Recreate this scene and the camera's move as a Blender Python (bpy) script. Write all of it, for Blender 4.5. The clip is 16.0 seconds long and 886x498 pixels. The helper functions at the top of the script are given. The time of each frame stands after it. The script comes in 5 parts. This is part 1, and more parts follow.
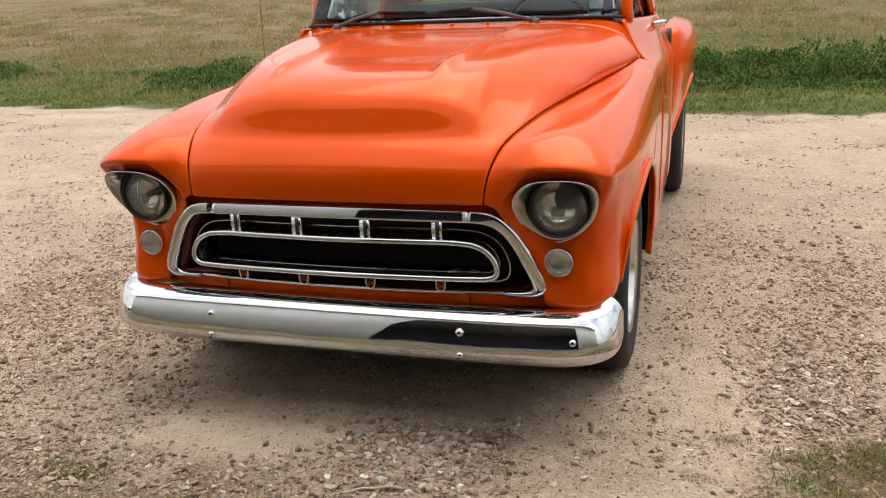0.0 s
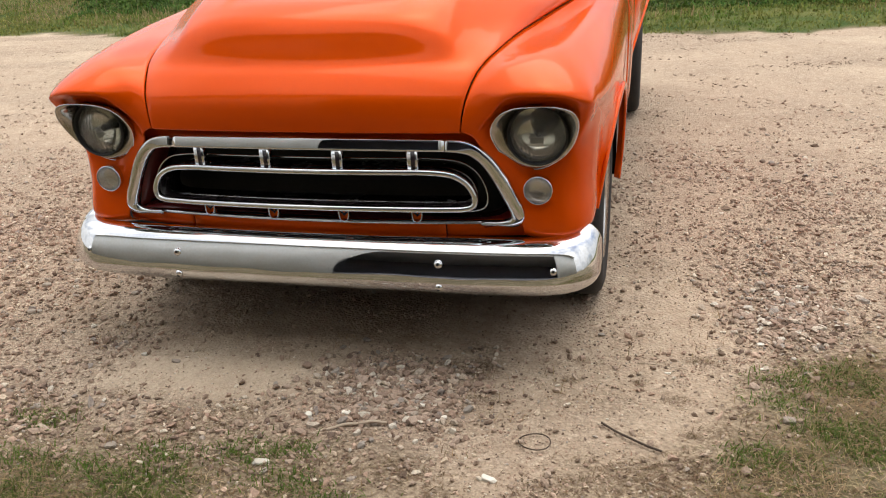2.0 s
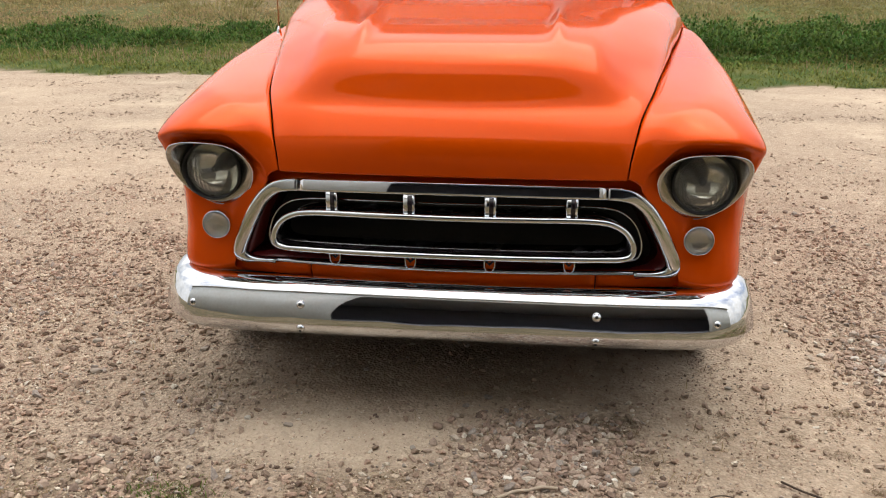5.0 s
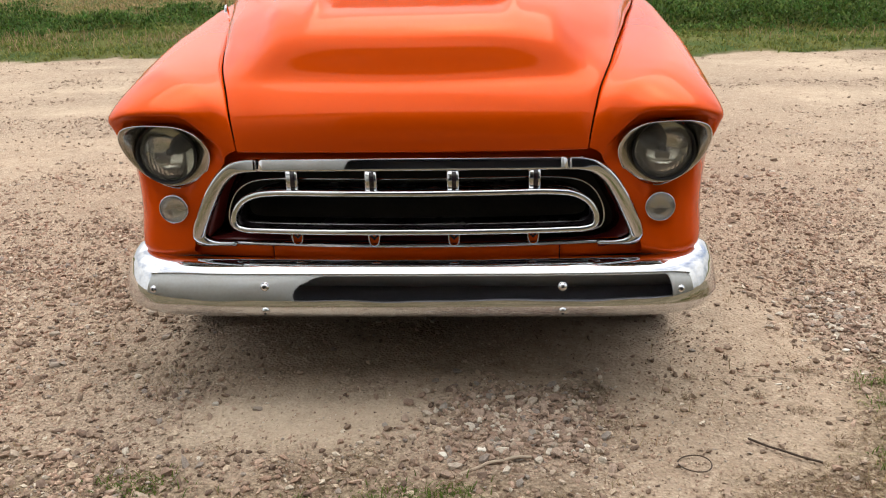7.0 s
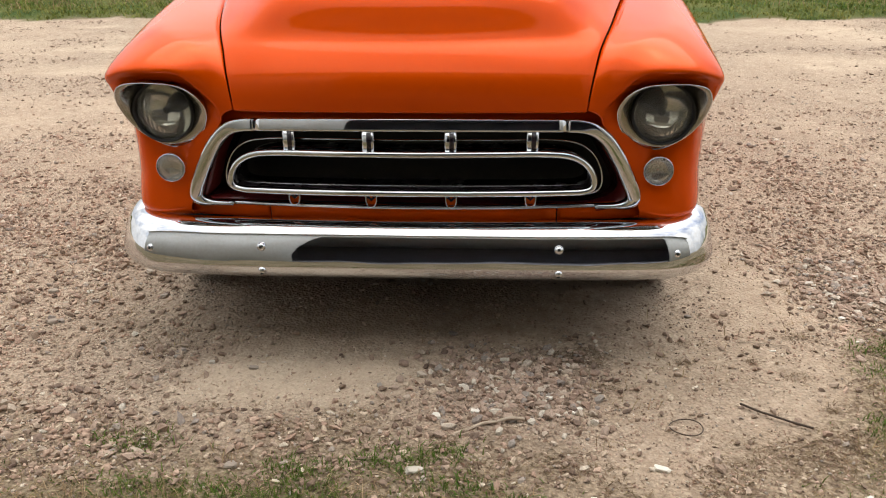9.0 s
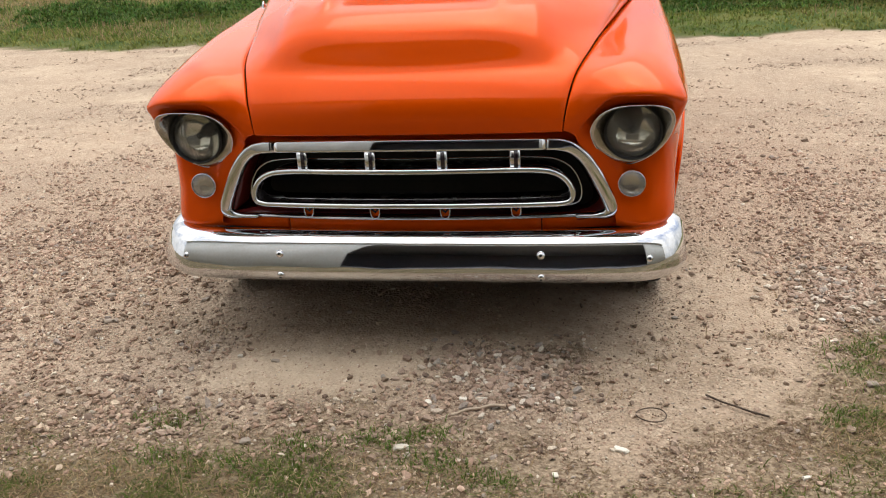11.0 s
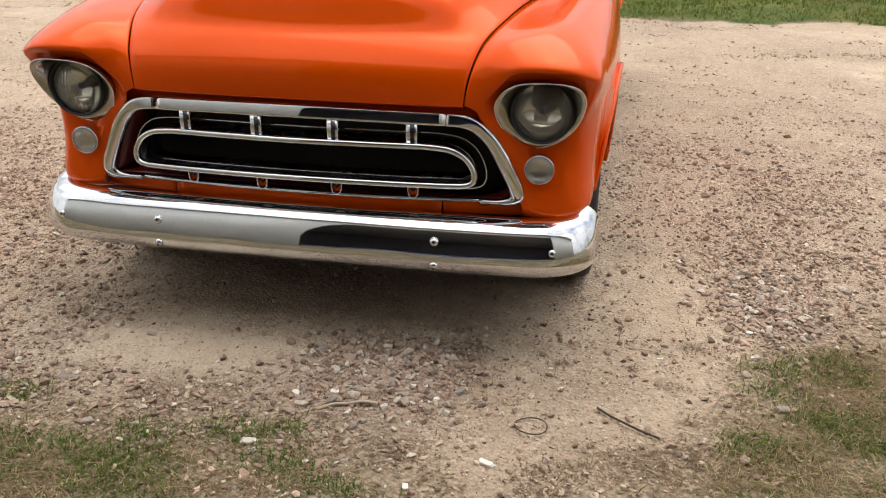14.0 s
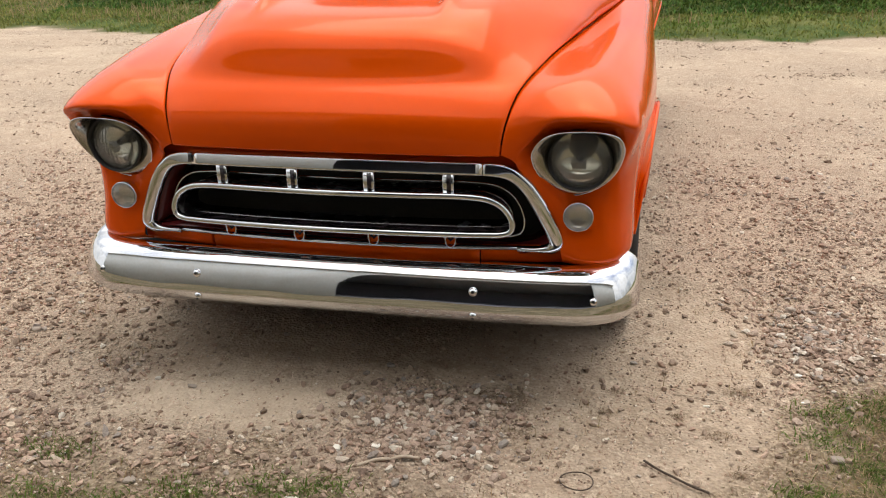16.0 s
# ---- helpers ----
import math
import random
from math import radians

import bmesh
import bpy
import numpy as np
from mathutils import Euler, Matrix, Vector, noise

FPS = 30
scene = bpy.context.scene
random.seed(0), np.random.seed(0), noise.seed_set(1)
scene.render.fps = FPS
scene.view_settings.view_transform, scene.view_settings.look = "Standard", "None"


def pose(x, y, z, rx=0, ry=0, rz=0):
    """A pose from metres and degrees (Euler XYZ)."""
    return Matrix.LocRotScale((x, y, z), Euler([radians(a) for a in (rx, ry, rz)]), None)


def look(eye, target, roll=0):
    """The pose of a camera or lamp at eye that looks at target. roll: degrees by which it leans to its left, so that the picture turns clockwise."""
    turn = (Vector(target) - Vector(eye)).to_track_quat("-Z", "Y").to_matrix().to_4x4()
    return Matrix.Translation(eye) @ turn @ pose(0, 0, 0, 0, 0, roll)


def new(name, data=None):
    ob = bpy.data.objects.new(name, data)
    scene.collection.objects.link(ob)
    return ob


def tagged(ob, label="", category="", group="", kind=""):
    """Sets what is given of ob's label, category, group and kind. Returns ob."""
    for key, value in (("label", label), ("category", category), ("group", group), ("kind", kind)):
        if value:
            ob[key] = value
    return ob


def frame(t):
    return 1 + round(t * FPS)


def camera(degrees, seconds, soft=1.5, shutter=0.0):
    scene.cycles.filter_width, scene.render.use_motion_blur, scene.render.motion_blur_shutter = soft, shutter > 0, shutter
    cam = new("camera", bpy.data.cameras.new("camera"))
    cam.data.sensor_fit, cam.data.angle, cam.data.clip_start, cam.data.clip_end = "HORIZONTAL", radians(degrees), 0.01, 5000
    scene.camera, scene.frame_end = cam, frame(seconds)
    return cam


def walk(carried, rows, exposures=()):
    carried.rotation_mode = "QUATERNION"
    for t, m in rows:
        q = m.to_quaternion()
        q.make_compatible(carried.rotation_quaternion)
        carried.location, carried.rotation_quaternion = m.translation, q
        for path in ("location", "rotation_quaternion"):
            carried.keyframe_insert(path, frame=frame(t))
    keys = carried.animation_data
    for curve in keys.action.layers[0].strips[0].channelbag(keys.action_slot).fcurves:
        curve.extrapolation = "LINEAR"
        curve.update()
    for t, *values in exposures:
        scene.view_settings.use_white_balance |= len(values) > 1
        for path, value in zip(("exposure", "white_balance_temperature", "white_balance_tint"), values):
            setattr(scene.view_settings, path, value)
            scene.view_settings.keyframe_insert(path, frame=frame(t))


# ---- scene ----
cam = camera(54.7, 16.0, soft=1.12)
PATH = [
    (0, (1.108, -2.291, 1.34), (0.527, -0.463, 0.773), -2.4),
    (0.5, (1.089, -2.272, 1.324), (0.567, -0.454, 0.674), -2.6),
    (1, (1.074, -2.275, 1.324), (0.594, -0.462, 0.631), -2.1),
    (1.5, (1.049, -2.282, 1.334), (0.606, -0.465, 0.625), -2.3),
    (2, (1.0, -2.254, 1.341), (0.55, -0.45, 0.603), -2.7),
    (2.5, (0.954, -2.202, 1.33), (0.434, -0.414, 0.6), -2.0),
    (3, (0.826, -2.252, 1.322), (0.327, -0.465, 0.577), -1.6),
    (3.5, (0.662, -2.298, 1.327), (0.3, -0.478, 0.579), -0.7),
    (4, (0.463, -2.261, 1.313), (0.158, -0.4, 0.648), 0.7),
    (4.2, (0.383, -2.251, 1.315), (0.089, -0.384, 0.661), 0.8),
    (6.3, (0.182, -2.243, 1.322), (0.11, -0.348, 0.686), -1.2),
    (6.5, (0.187, -2.242, 1.322), (0.108, -0.351, 0.674), -1.3),
    (7, (0.198, -2.239, 1.31), (0.105, -0.365, 0.618), -1.2),
    (7.5, (0.194, -2.232, 1.297), (0.095, -0.388, 0.528), -1.0),
    (8, (0.193, -2.233, 1.292), (0.106, -0.408, 0.478), -0.4),
    (8.5, (0.201, -2.238, 1.296), (0.111, -0.408, 0.493), -0.4),
    (9, (0.218, -2.241, 1.298), (0.117, -0.396, 0.533), -0.5),
    (9.2, (0.232, -2.267, 1.301), (0.128, -0.421, 0.537), -0.6),
    (11.3, (0.538, -2.51, 1.389), (0.246, -0.667, 0.668), -2.9),
    (11.5, (0.563, -2.447, 1.394), (0.273, -0.603, 0.675), -2.8),
    (12, (0.65, -2.34, 1.393), (0.343, -0.498, 0.677), -2.0),
    (12.5, (0.775, -2.261, 1.374), (0.415, -0.433, 0.648), 0.0),
    (13, (0.815, -2.234, 1.331), (0.444, -0.422, 0.57), 1.4),
    (13.5, (0.816, -2.231, 1.318), (0.467, -0.423, 0.538), 0.6),
    (14, (0.846, -2.22, 1.315), (0.521, -0.41, 0.528), 0.7),
    (14.5, (0.854, -2.191, 1.327), (0.584, -0.365, 0.559), 0.3),
    (15, (0.855, -2.171, 1.338), (0.609, -0.329, 0.598), 0.1),
    (15.5, (0.847, -2.177, 1.36), (0.517, -0.351, 0.615), -0.8),
    (16, (0.821, -2.167, 1.388), (0.417, -0.356, 0.642), -1.4),
]
walk(cam, [(t, look(eye, target, roll)) for t, eye, target, roll in PATH], exposures=[(0.0, 0.50)])

# ---- sky and sun ----
world = bpy.data.worlds.new("sky")
scene.world = world
world.use_nodes = True
wn, wl = world.node_tree.nodes, world.node_tree.links
sky = wn.new("ShaderNodeTexSky")
sky.sky_type = "NISHITA"
sky.sun_disc = False
SUN_ELEV, SUN_TURN = radians(71), radians(14)
sky.sun_elevation, sky.sun_rotation = SUN_ELEV, SUN_TURN
sky.air_density, sky.dust_density, sky.ozone_density = 1.0, 4.0, 1.0
cloud = wn.new("ShaderNodeTexNoise")
cloud.inputs["Scale"].default_value = 2.2
cloud.inputs["Detail"].default_value = 6.0
cloud_ramp = wn.new("ShaderNodeMapRange")
cloud_ramp.inputs["From Min"].default_value, cloud_ramp.inputs["From Max"].default_value = 0.30, 0.55
cloud_mix = wn.new("ShaderNodeMix")
cloud_mix.data_type = "RGBA"
coord = wn.new("ShaderNodeTexCoord")
wl.new(coord.outputs["Generated"], cloud.inputs["Vector"])
wl.new(cloud.outputs["Fac"], cloud_ramp.inputs["Value"])
wl.new(cloud_ramp.outputs["Result"], cloud_mix.inputs["Factor"])
wl.new(sky.outputs["Color"], cloud_mix.inputs["A"])
cloud_mix.inputs["B"].default_value = (9.2, 9.05, 8.85, 1.0)
# an overcast sky is brightest overhead
split = wn.new("ShaderNodeSeparateXYZ")
wl.new(coord.outputs["Generated"], split.inputs["Vector"])
height = wn.new("ShaderNodeMapRange")
height.interpolation_type = "SMOOTHSTEP"
wl.new(split.outputs["Z"], height.inputs["Value"])
height.inputs["From Min"].default_value, height.inputs["From Max"].default_value = 0.0, 1.0
height.inputs["To Min"].default_value, height.inputs["To Max"].default_value = 0.66, 1.45
dome = wn.new("ShaderNodeMix")
dome.data_type, dome.blend_type = "RGBA", "MULTIPLY"
dome.inputs["Factor"].default_value = 1.0
wl.new(cloud_mix.outputs["Result"], dome.inputs["A"])
wl.new(height.outputs["Result"], dome.inputs["B"])
wl.new(dome.outputs["Result"], wn["Background"].inputs["Color"])
wn["Background"].inputs["Strength"].default_value = 0.11

sun = new("sun", bpy.data.lights.new("sun", "SUN"))
sun.data.energy, sun.data.angle, sun.data.color = 1.2, radians(58), (1.0, 0.95, 0.88)
sun_way = Vector((math.sin(SUN_TURN) * math.cos(SUN_ELEV), math.cos(SUN_TURN) * math.cos(SUN_ELEV), math.sin(SUN_ELEV)))
sun.matrix_world = look(sun_way * 40, (0, 0, 0))


# ---- materials ----
def material(name, base, rough=0.5, metal=0.0, coat=0.0, second=None, scale=20.0, amount=0.5, bump=0.0, bump_scale=80.0,
             rough_vary=0.0, island=0.0, objects=0.0, through_light=0.0):
    """A surface with a base colour that drifts to a second one over noise of two sizes, with fine relief."""
    m = bpy.data.materials.new(name)
    m.use_nodes = True
    n, l = m.node_tree.nodes, m.node_tree.links
    p = n["Principled BSDF"]
    p.inputs["Base Color"].default_value = (*base, 1)
    p.inputs["Roughness"].default_value = rough
    p.inputs["Metallic"].default_value = metal
    p.inputs["Coat Weight"].default_value = coat
    p.inputs["Coat Roughness"].default_value = 0.03
    tc = n.new("ShaderNodeTexCoord")
    out = None
    if second:
        big, fine = n.new("ShaderNodeTexNoise"), n.new("ShaderNodeTexNoise")
        big.inputs["Scale"].default_value, big.inputs["Detail"].default_value = scale, 5
        fine.inputs["Scale"].default_value, fine.inputs["Detail"].default_value = scale * 9, 4
        l.new(tc.outputs["Object"], big.inputs["Vector"])
        l.new(tc.outputs["Object"], fine.inputs["Vector"])
        both = n.new("ShaderNodeMath")
        both.operation = "MULTIPLY_ADD"
        l.new(fine.outputs["Fac"], both.inputs[0])
        both.inputs[1].default_value = 0.5
        half = n.new("ShaderNodeMath")
        half.operation = "MULTIPLY"
        half.inputs[1].default_value = 0.5
        l.new(big.outputs["Fac"], half.inputs[0])
        l.new(half.outputs[0], both.inputs[2])
        ramp = n.new("ShaderNodeMapRange")
        ramp.inputs["From Min"].default_value, ramp.inputs["From Max"].default_value = 0.36, 0.64
        ramp.inputs["To Max"].default_value = amount
        l.new(both.outputs[0], ramp.inputs["Value"])
        mix = n.new("ShaderNodeMix")
        mix.data_type = "RGBA"
        l.new(ramp.outputs["Result"], mix.inputs["Factor"])
        mix.inputs["A"].default_value, mix.inputs["B"].default_value = (*base, 1), (*second, 1)
        out = mix.outputs["Result"]
    if island or objects:
        src = n.new("ShaderNodeNewGeometry").outputs["Random Per Island"] if island else n.new("ShaderNodeObjectInfo").outputs["Random"]
        hsv = n.new("ShaderNodeHueSaturation")
        spread = island or objects
        vr = n.new("ShaderNodeMapRange")
        vr.inputs["To Min"].default_value, vr.inputs["To Max"].default_value = 1 - spread, 1 + spread
        l.new(src, vr.inputs["Value"])
        l.new(vr.outputs["Result"], hsv.inputs["Value"])
        wob = n.new("ShaderNodeMath")
        wob.operation = "MULTIPLY_ADD"
        l.new(src, wob.inputs[0])
        wob.inputs[1].default_value, wob.inputs[2].default_value = 7.31, 0.0
        fr = n.new("ShaderNodeMath")
        fr.operation = "FRACT"
        l.new(wob.outputs[0], fr.inputs[0])
        hr = n.new("ShaderNodeMapRange")
        hr.inputs["To Min"].default_value, hr.inputs["To Max"].default_value = 0.5 - 0.06 * spread, 0.5 + 0.06 * spread
        l.new(fr.outputs[0], hr.inputs["Value"])
        l.new(hr.outputs["Result"], hsv.inputs["Hue"])
        hsv.inputs["Color"].default_value = (*base, 1)
        if out:
            l.new(out, hsv.inputs["Color"])
        out = hsv.outputs["Color"]
    if out:
        l.new(out, p.inputs["Base Color"])
    if bump:
        bn, bp = n.new("ShaderNodeTexNoise"), n.new("ShaderNodeBump")
        bn.inputs["Scale"].default_value, bn.inputs["Detail"].default_value = bump_scale, 4
        bp.inputs["Strength"].default_value, bp.inputs["Distance"].default_value = min(1, bump), 0.004
        l.new(tc.outputs["Object"], bn.inputs["Vector"])
        l.new(bn.outputs["Fac"], bp.inputs["Height"])
        l.new(bp.outputs["Normal"], p.inputs["Normal"])
    if through_light:
        p.inputs["Specular IOR Level"].default_value = 0.12
        thin, blend = n.new("ShaderNodeBsdfTranslucent"), n.new("ShaderNodeMixShader")
        thin.inputs["Color"].default_value = (*base, 1)
        if out:
            l.new(out, thin.inputs["Color"])
        blend.inputs["Fac"].default_value = through_light
        l.new(p.outputs["BSDF"], blend.inputs[1])
        l.new(thin.outputs["BSDF"], blend.inputs[2])
        l.new(blend.outputs["Shader"], n["Material Output"].inputs["Surface"])
    if rough_vary:
        rn, rr = n.new("ShaderNodeTexNoise"), n.new("ShaderNodeMapRange")
        rn.inputs["Scale"].default_value, rn.inputs["Detail"].default_value = 9, 6
        l.new(tc.outputs["Object"], rn.inputs["Vector"])
        l.new(rn.outputs["Fac"], rr.inputs["Value"])
        rr.inputs["From Min"].default_value, rr.inputs["From Max"].default_value = 0.3, 0.7
        rr.inputs["To Min"].default_value, rr.inputs["To Max"].default_value = max(0.01, rough - rough_vary), rough + rough_vary
        l.new(rr.outputs["Result"], p.inputs["Roughness"])
    return m


PAINT = material("orange_paint", (0.75, 0.084, 0.001), 0.16, 0.15, 0.48, second=(0.70, 0.075, 0.001), scale=3.0, bump=0.014, bump_scale=8.0)
PAINT.node_tree.nodes["Principled BSDF"].inputs["Specular IOR Level"].default_value = 0.06
PAINT.node_tree.nodes["Principled BSDF"].inputs["Coat IOR"].default_value = 1.34
CHROME = material("chrome", (0.77, 0.80, 0.845), 0.03, 1.0, second=(0.62, 0.61, 0.59), scale=14.0, amount=0.5, bump=0.015, bump_scale=12.0, rough_vary=0.02)
DULL_CHROME = material("weathered_chrome", (0.62, 0.60, 0.55), 0.20, 1.0, second=(0.34, 0.32, 0.28), scale=26.0, amount=0.7, bump=0.05, bump_scale=60.0, rough_vary=0.08)
BEZEL_METAL = material("satin_lamp_bezel", (0.50, 0.48, 0.43), 0.20, 0.95, second=(0.30, 0.28, 0.24), scale=26.0, amount=0.6, bump=0.05, bump_scale=60.0, rough_vary=0.06)
WIPER = material("grey_wiper_metal", (0.11, 0.10, 0.105), 0.4, 0.3, second=(0.05, 0.05, 0.05), scale=30.0)
BLACK_PAINT = material("black_paint", (0.015, 0.010, 0.014), 0.25, second=(0.03, 0.022, 0.026), scale=12.0, rough_vary=0.1)
UNDERSIDE = material("dusty_black_underside", (0.012, 0.011, 0.010), 0.85, second=(0.03, 0.025, 0.02), scale=8.0)
RUBBER = material("tyre_rubber", (0.012, 0.011, 0.011), 0.8, second=(0.05, 0.045, 0.04), scale=16.0, amount=0.3, bump=0.3, bump_scale=120.0)
GASKET = material("black_rubber_gasket", (0.012, 0.012, 0.012), 0.55, second=(0.03, 0.03, 0.03), scale=30.0)
GREY_CLOTH = material("grey_seat_cloth", (0.14, 0.15, 0.16), 0.9, second=(0.09, 0.10, 0.11), scale=12.0, bump=0.3, bump_scale=300.0)
REFLECTOR = material("lamp_reflector", (0.90, 0.89, 0.85), 0.08, 1.0, second=(0.7, 0.68, 0.62), scale=20.0, amount=0.6, bump=0.10, bump_scale=55.0)
STEEL = material("brushed_steel_rim", (0.70, 0.70, 0.70), 0.18, 1.0, second=(0.5, 0.5, 0.5), scale=20.0, rough_vary=0.08)
STICKER = material("sticker_paper", (0.75, 0.80, 0.86), 0.6, second=(0.35, 0.5, 0.66), scale=40.0, amount=0.6)
SATIN = material("satin_silver_trim", (0.62, 0.62, 0.60), 0.45, 0.4, second=(0.45, 0.45, 0.44), scale=20.0)
BRASS = material("dull_brass", (.30, .22, .09), .55, .2, second=(.20, .14, .06), scale=20.0)
# pale grey that stands for sky reflected in the windshield's edge
GLASS_GLARE = material("pale_glass_glare", (.50, .54, .55), .6, second=(.42, .46, .47), scale=9.0)
TEAL = material("teal_dash_cloth", (0.32, 0.55, 0.52), 0.8, second=(0.25, 0.45, 0.43), scale=20.0)


def glass(name, tint=(1, 1, 1), rough=0.0, flutes=0.0, haze=0.0):
    """Thin clear glass: see-through, with a mirror image that grows towards the edges."""
    m = bpy.data.materials.new(name)
    m.use_nodes = True
    n, l = m.node_tree.nodes, m.node_tree.links
    n.remove(n["Principled BSDF"])
    clear, shine, fres, mix = (n.new("ShaderNode" + k) for k in ("BsdfTransparent", "BsdfGlossy", "Fresnel", "MixShader"))
    clear.inputs["Color"].default_value = (*tint, 1)
    shine.inputs["Roughness"].default_value = rough
    fres.inputs["IOR"].default_value = 1.45
    if flutes:
        tc, wave, bp = n.new("ShaderNodeTexCoord"), n.new("ShaderNodeTexWave"), n.new("ShaderNodeBump")
        wave.bands_direction = "X"
        wave.inputs["Scale"].default_value = flutes
        wave.inputs["Distortion"].default_value = 0.6
        l.new(tc.outputs["Object"], wave.inputs["Vector"])
        l.new(wave.outputs["Fac"], bp.inputs["Height"])
        bp.inputs["Strength"].default_value, bp.inputs["Distance"].default_value = 0.4, 0.0012
        l.new(bp.outputs["Normal"], shine.inputs["Normal"])
    l.new(fres.outputs["Fac"], mix.inputs["Fac"])
    l.new(clear.outputs["BSDF"], mix.inputs[1])
    l.new(shine.outputs["BSDF"], mix.inputs[2])
    last = mix
    if haze:
        # the pressed pattern scatters part of the light
        scatter_light, last = n.new("ShaderNodeBsdfTranslucent"), n.new("ShaderNodeMixShader")
        diffuse, both = n.new("ShaderNodeBsdfDiffuse"), n.new("ShaderNodeMixShader")
        l.new(scatter_light.outputs["BSDF"], both.inputs[1])
        l.new(diffuse.outputs["BSDF"], both.inputs[2])
        last.inputs["Fac"].default_value = haze
        l.new(mix.outputs["Shader"], last.inputs[1])
        l.new(both.outputs["Shader"], last.inputs[2])
    l.new(last.outputs["Shader"], n["Material Output"].inputs["Surface"])
    return m


FROSTED = material("frosted_clear_plastic", (0.56, 0.52, 0.48), 0.10, second=(0.36, 0.32, 0.28), scale=40.0, bump=0.25, bump_scale=110.0)
FROSTED.node_tree.nodes["Principled BSDF"].inputs["Transmission Weight"].default_value = 0.85
# body orange darkened to maroon: the bay's shade is in the colour
BAY_SHADE = material("shaded_bay_paint", (0.15, 0.017, 0.016), 0.22, second=(0.09, 0.012, 0.013), scale=10.0)
LENS_GLASS = glass("fluted_lamp_glass", (0.95, 0.95, 0.92), 0.03, 26.0, 0.12)
LAMP_GLASS = glass("pebbled_lamp_glass", (0.90, 0.88, 0.84), 0.06, 60.0, 0.09)
PANE = glass("window_glass", (0.80, 0.87, 0.86))


# ---- building helpers ----
def thing(name, label, category, group="", at=(0, 0, 0)):
    ob = new(name)
    ob.location = at
    ob.empty_display_size = 0.1
    return tagged(ob, label, category, group)


def part(name, bm, mat, parent=None, label="", smooth=True, thick=0.0):
    me = bpy.data.meshes.new(name)
    if smooth:
        for f in bm.faces:
            f.smooth = True
    bm.to_mesh(me)
    bm.free()
    me.materials.append(mat)
    ob = new(name, me)
    if parent:
        ob.parent = parent
    if label:
        ob["label"] = label
    if thick:
        mod = ob.modifiers.new("thickness", "SOLIDIFY")
        mod.thickness, mod.offset = thick, -1
    return ob


def spline(points, count):
    """A smooth curve through the points, resampled evenly between them."""
    p = np.array(points, float)
    p = np.vstack([2 * p[0] - p[1], p, 2 * p[-1] - p[-2]])
    last = len(p) - 3
    out = []
    for s in np.linspace(0, last, count):
        i = min(int(s), last - 1)
        t = s - i
        a, b, c, d = p[i:i + 4]
        ta = max(np.linalg.norm(b - a), 1e-6) ** 0.5
        tb = max(np.linalg.norm(c - b), 1e-6) ** 0.5
        tc = max(np.linalg.norm(d - c), 1e-6) ** 0.5
        m1 = (c - b) + tb * ((b - a) / ta - (c - a) / (ta + tb))
        m2 = (c - b) + tb * ((d - c) / tc - (d - b) / (tb + tc))
        out.append((2 * t ** 3 - 3 * t * t + 1) * b + (t ** 3 - 2 * t * t + t) * m1 + (-2 * t ** 3 + 3 * t * t) * c + (t ** 3 - t * t) * m2)
    return np.array(out)


def skin(rails, along, across):
    """A grid of points over a set of rails that have the same number of stations."""
    rs = np.array([spline(r, along) for r in rails])
    return np.array([spline(rs[:, i], across) for i in range(along)])


def sheet(grid, side=1, outward=None, bm=None):
    """A bmesh of quads over the grid, mirrored in x for side -1; outward: a point that lies behind the surface."""
    bm = bm or bmesh.new()
    first = len(bm.faces)
    g = np.array(grid, float).copy()
    g[..., 0] *= side
    vs = [[bm.verts.new(tuple(q)) for q in row] for row in g]
    fs = [bm.faces.new((vs[i][j], vs[i + 1][j], vs[i + 1][j + 1], vs[i][j + 1])) for i in range(len(vs) - 1) for j in range(len(vs[0]) - 1)]
    bm.normal_update()
    if outward is not None:
        o = Vector((outward[0] * side, outward[1], outward[2]))
        if sum((f.normal.dot(f.calc_center_median() - o) for f in fs)) < 0:
            bmesh.ops.reverse_faces(bm, faces=fs)
    return bm


def sweep(path, section, bm=None, closed=False, face=(0, -1, 0), caps=True):
    """A bar along the path; section: (across, outward) pairs round its outline, outward being towards face."""
    bm = bm or bmesh.new()
    p = [Vector(q) for q in path]
    rows = []
    for i, q in enumerate(p):
        a, b = (p[i - 1], p[(i + 1) % len(p)]) if closed else (p[max(0, i - 1)], p[min(len(p) - 1, i + 1)])
        d = (b - a).normalized()
        out = Vector(face)
        out = (out - d * out.dot(d)).normalized()
        side = d.cross(out)
        rows.append([bm.verts.new(q + side * s + out * o) for s, o in section])
    n = len(section)
    for i in range(len(rows) if closed else len(rows) - 1):
        u, v = rows[i], rows[(i + 1) % len(rows)]
        for j in range(n):
            bm.faces.new((u[j], u[(j + 1) % n], v[(j + 1) % n], v[j]))
    if caps and not closed:
        bm.faces.new(rows[0])
        bm.faces.new(rows[-1])
    bmesh.ops.recalc_face_normals(bm, faces=bm.faces)
    return bm


def rounded(w, d, n=10, power=2.6):
    """An outline of rounded-box section, w wide and d deep."""
    out = []
    for k in range(n * 2):
        a = 2 * math.pi * k / (n * 2)
        c, s = math.cos(a), math.sin(a)
        out.append((w / 2 * math.copysign(abs(c) ** (2 / power), c), d / 2 * math.copysign(abs(s) ** (2 / power), s)))
    return out


def circle(r, n=10):
    return [(r * math.cos(2 * math.pi * k / n), r * math.sin(2 * math.pi * k / n)) for k in range(n)]


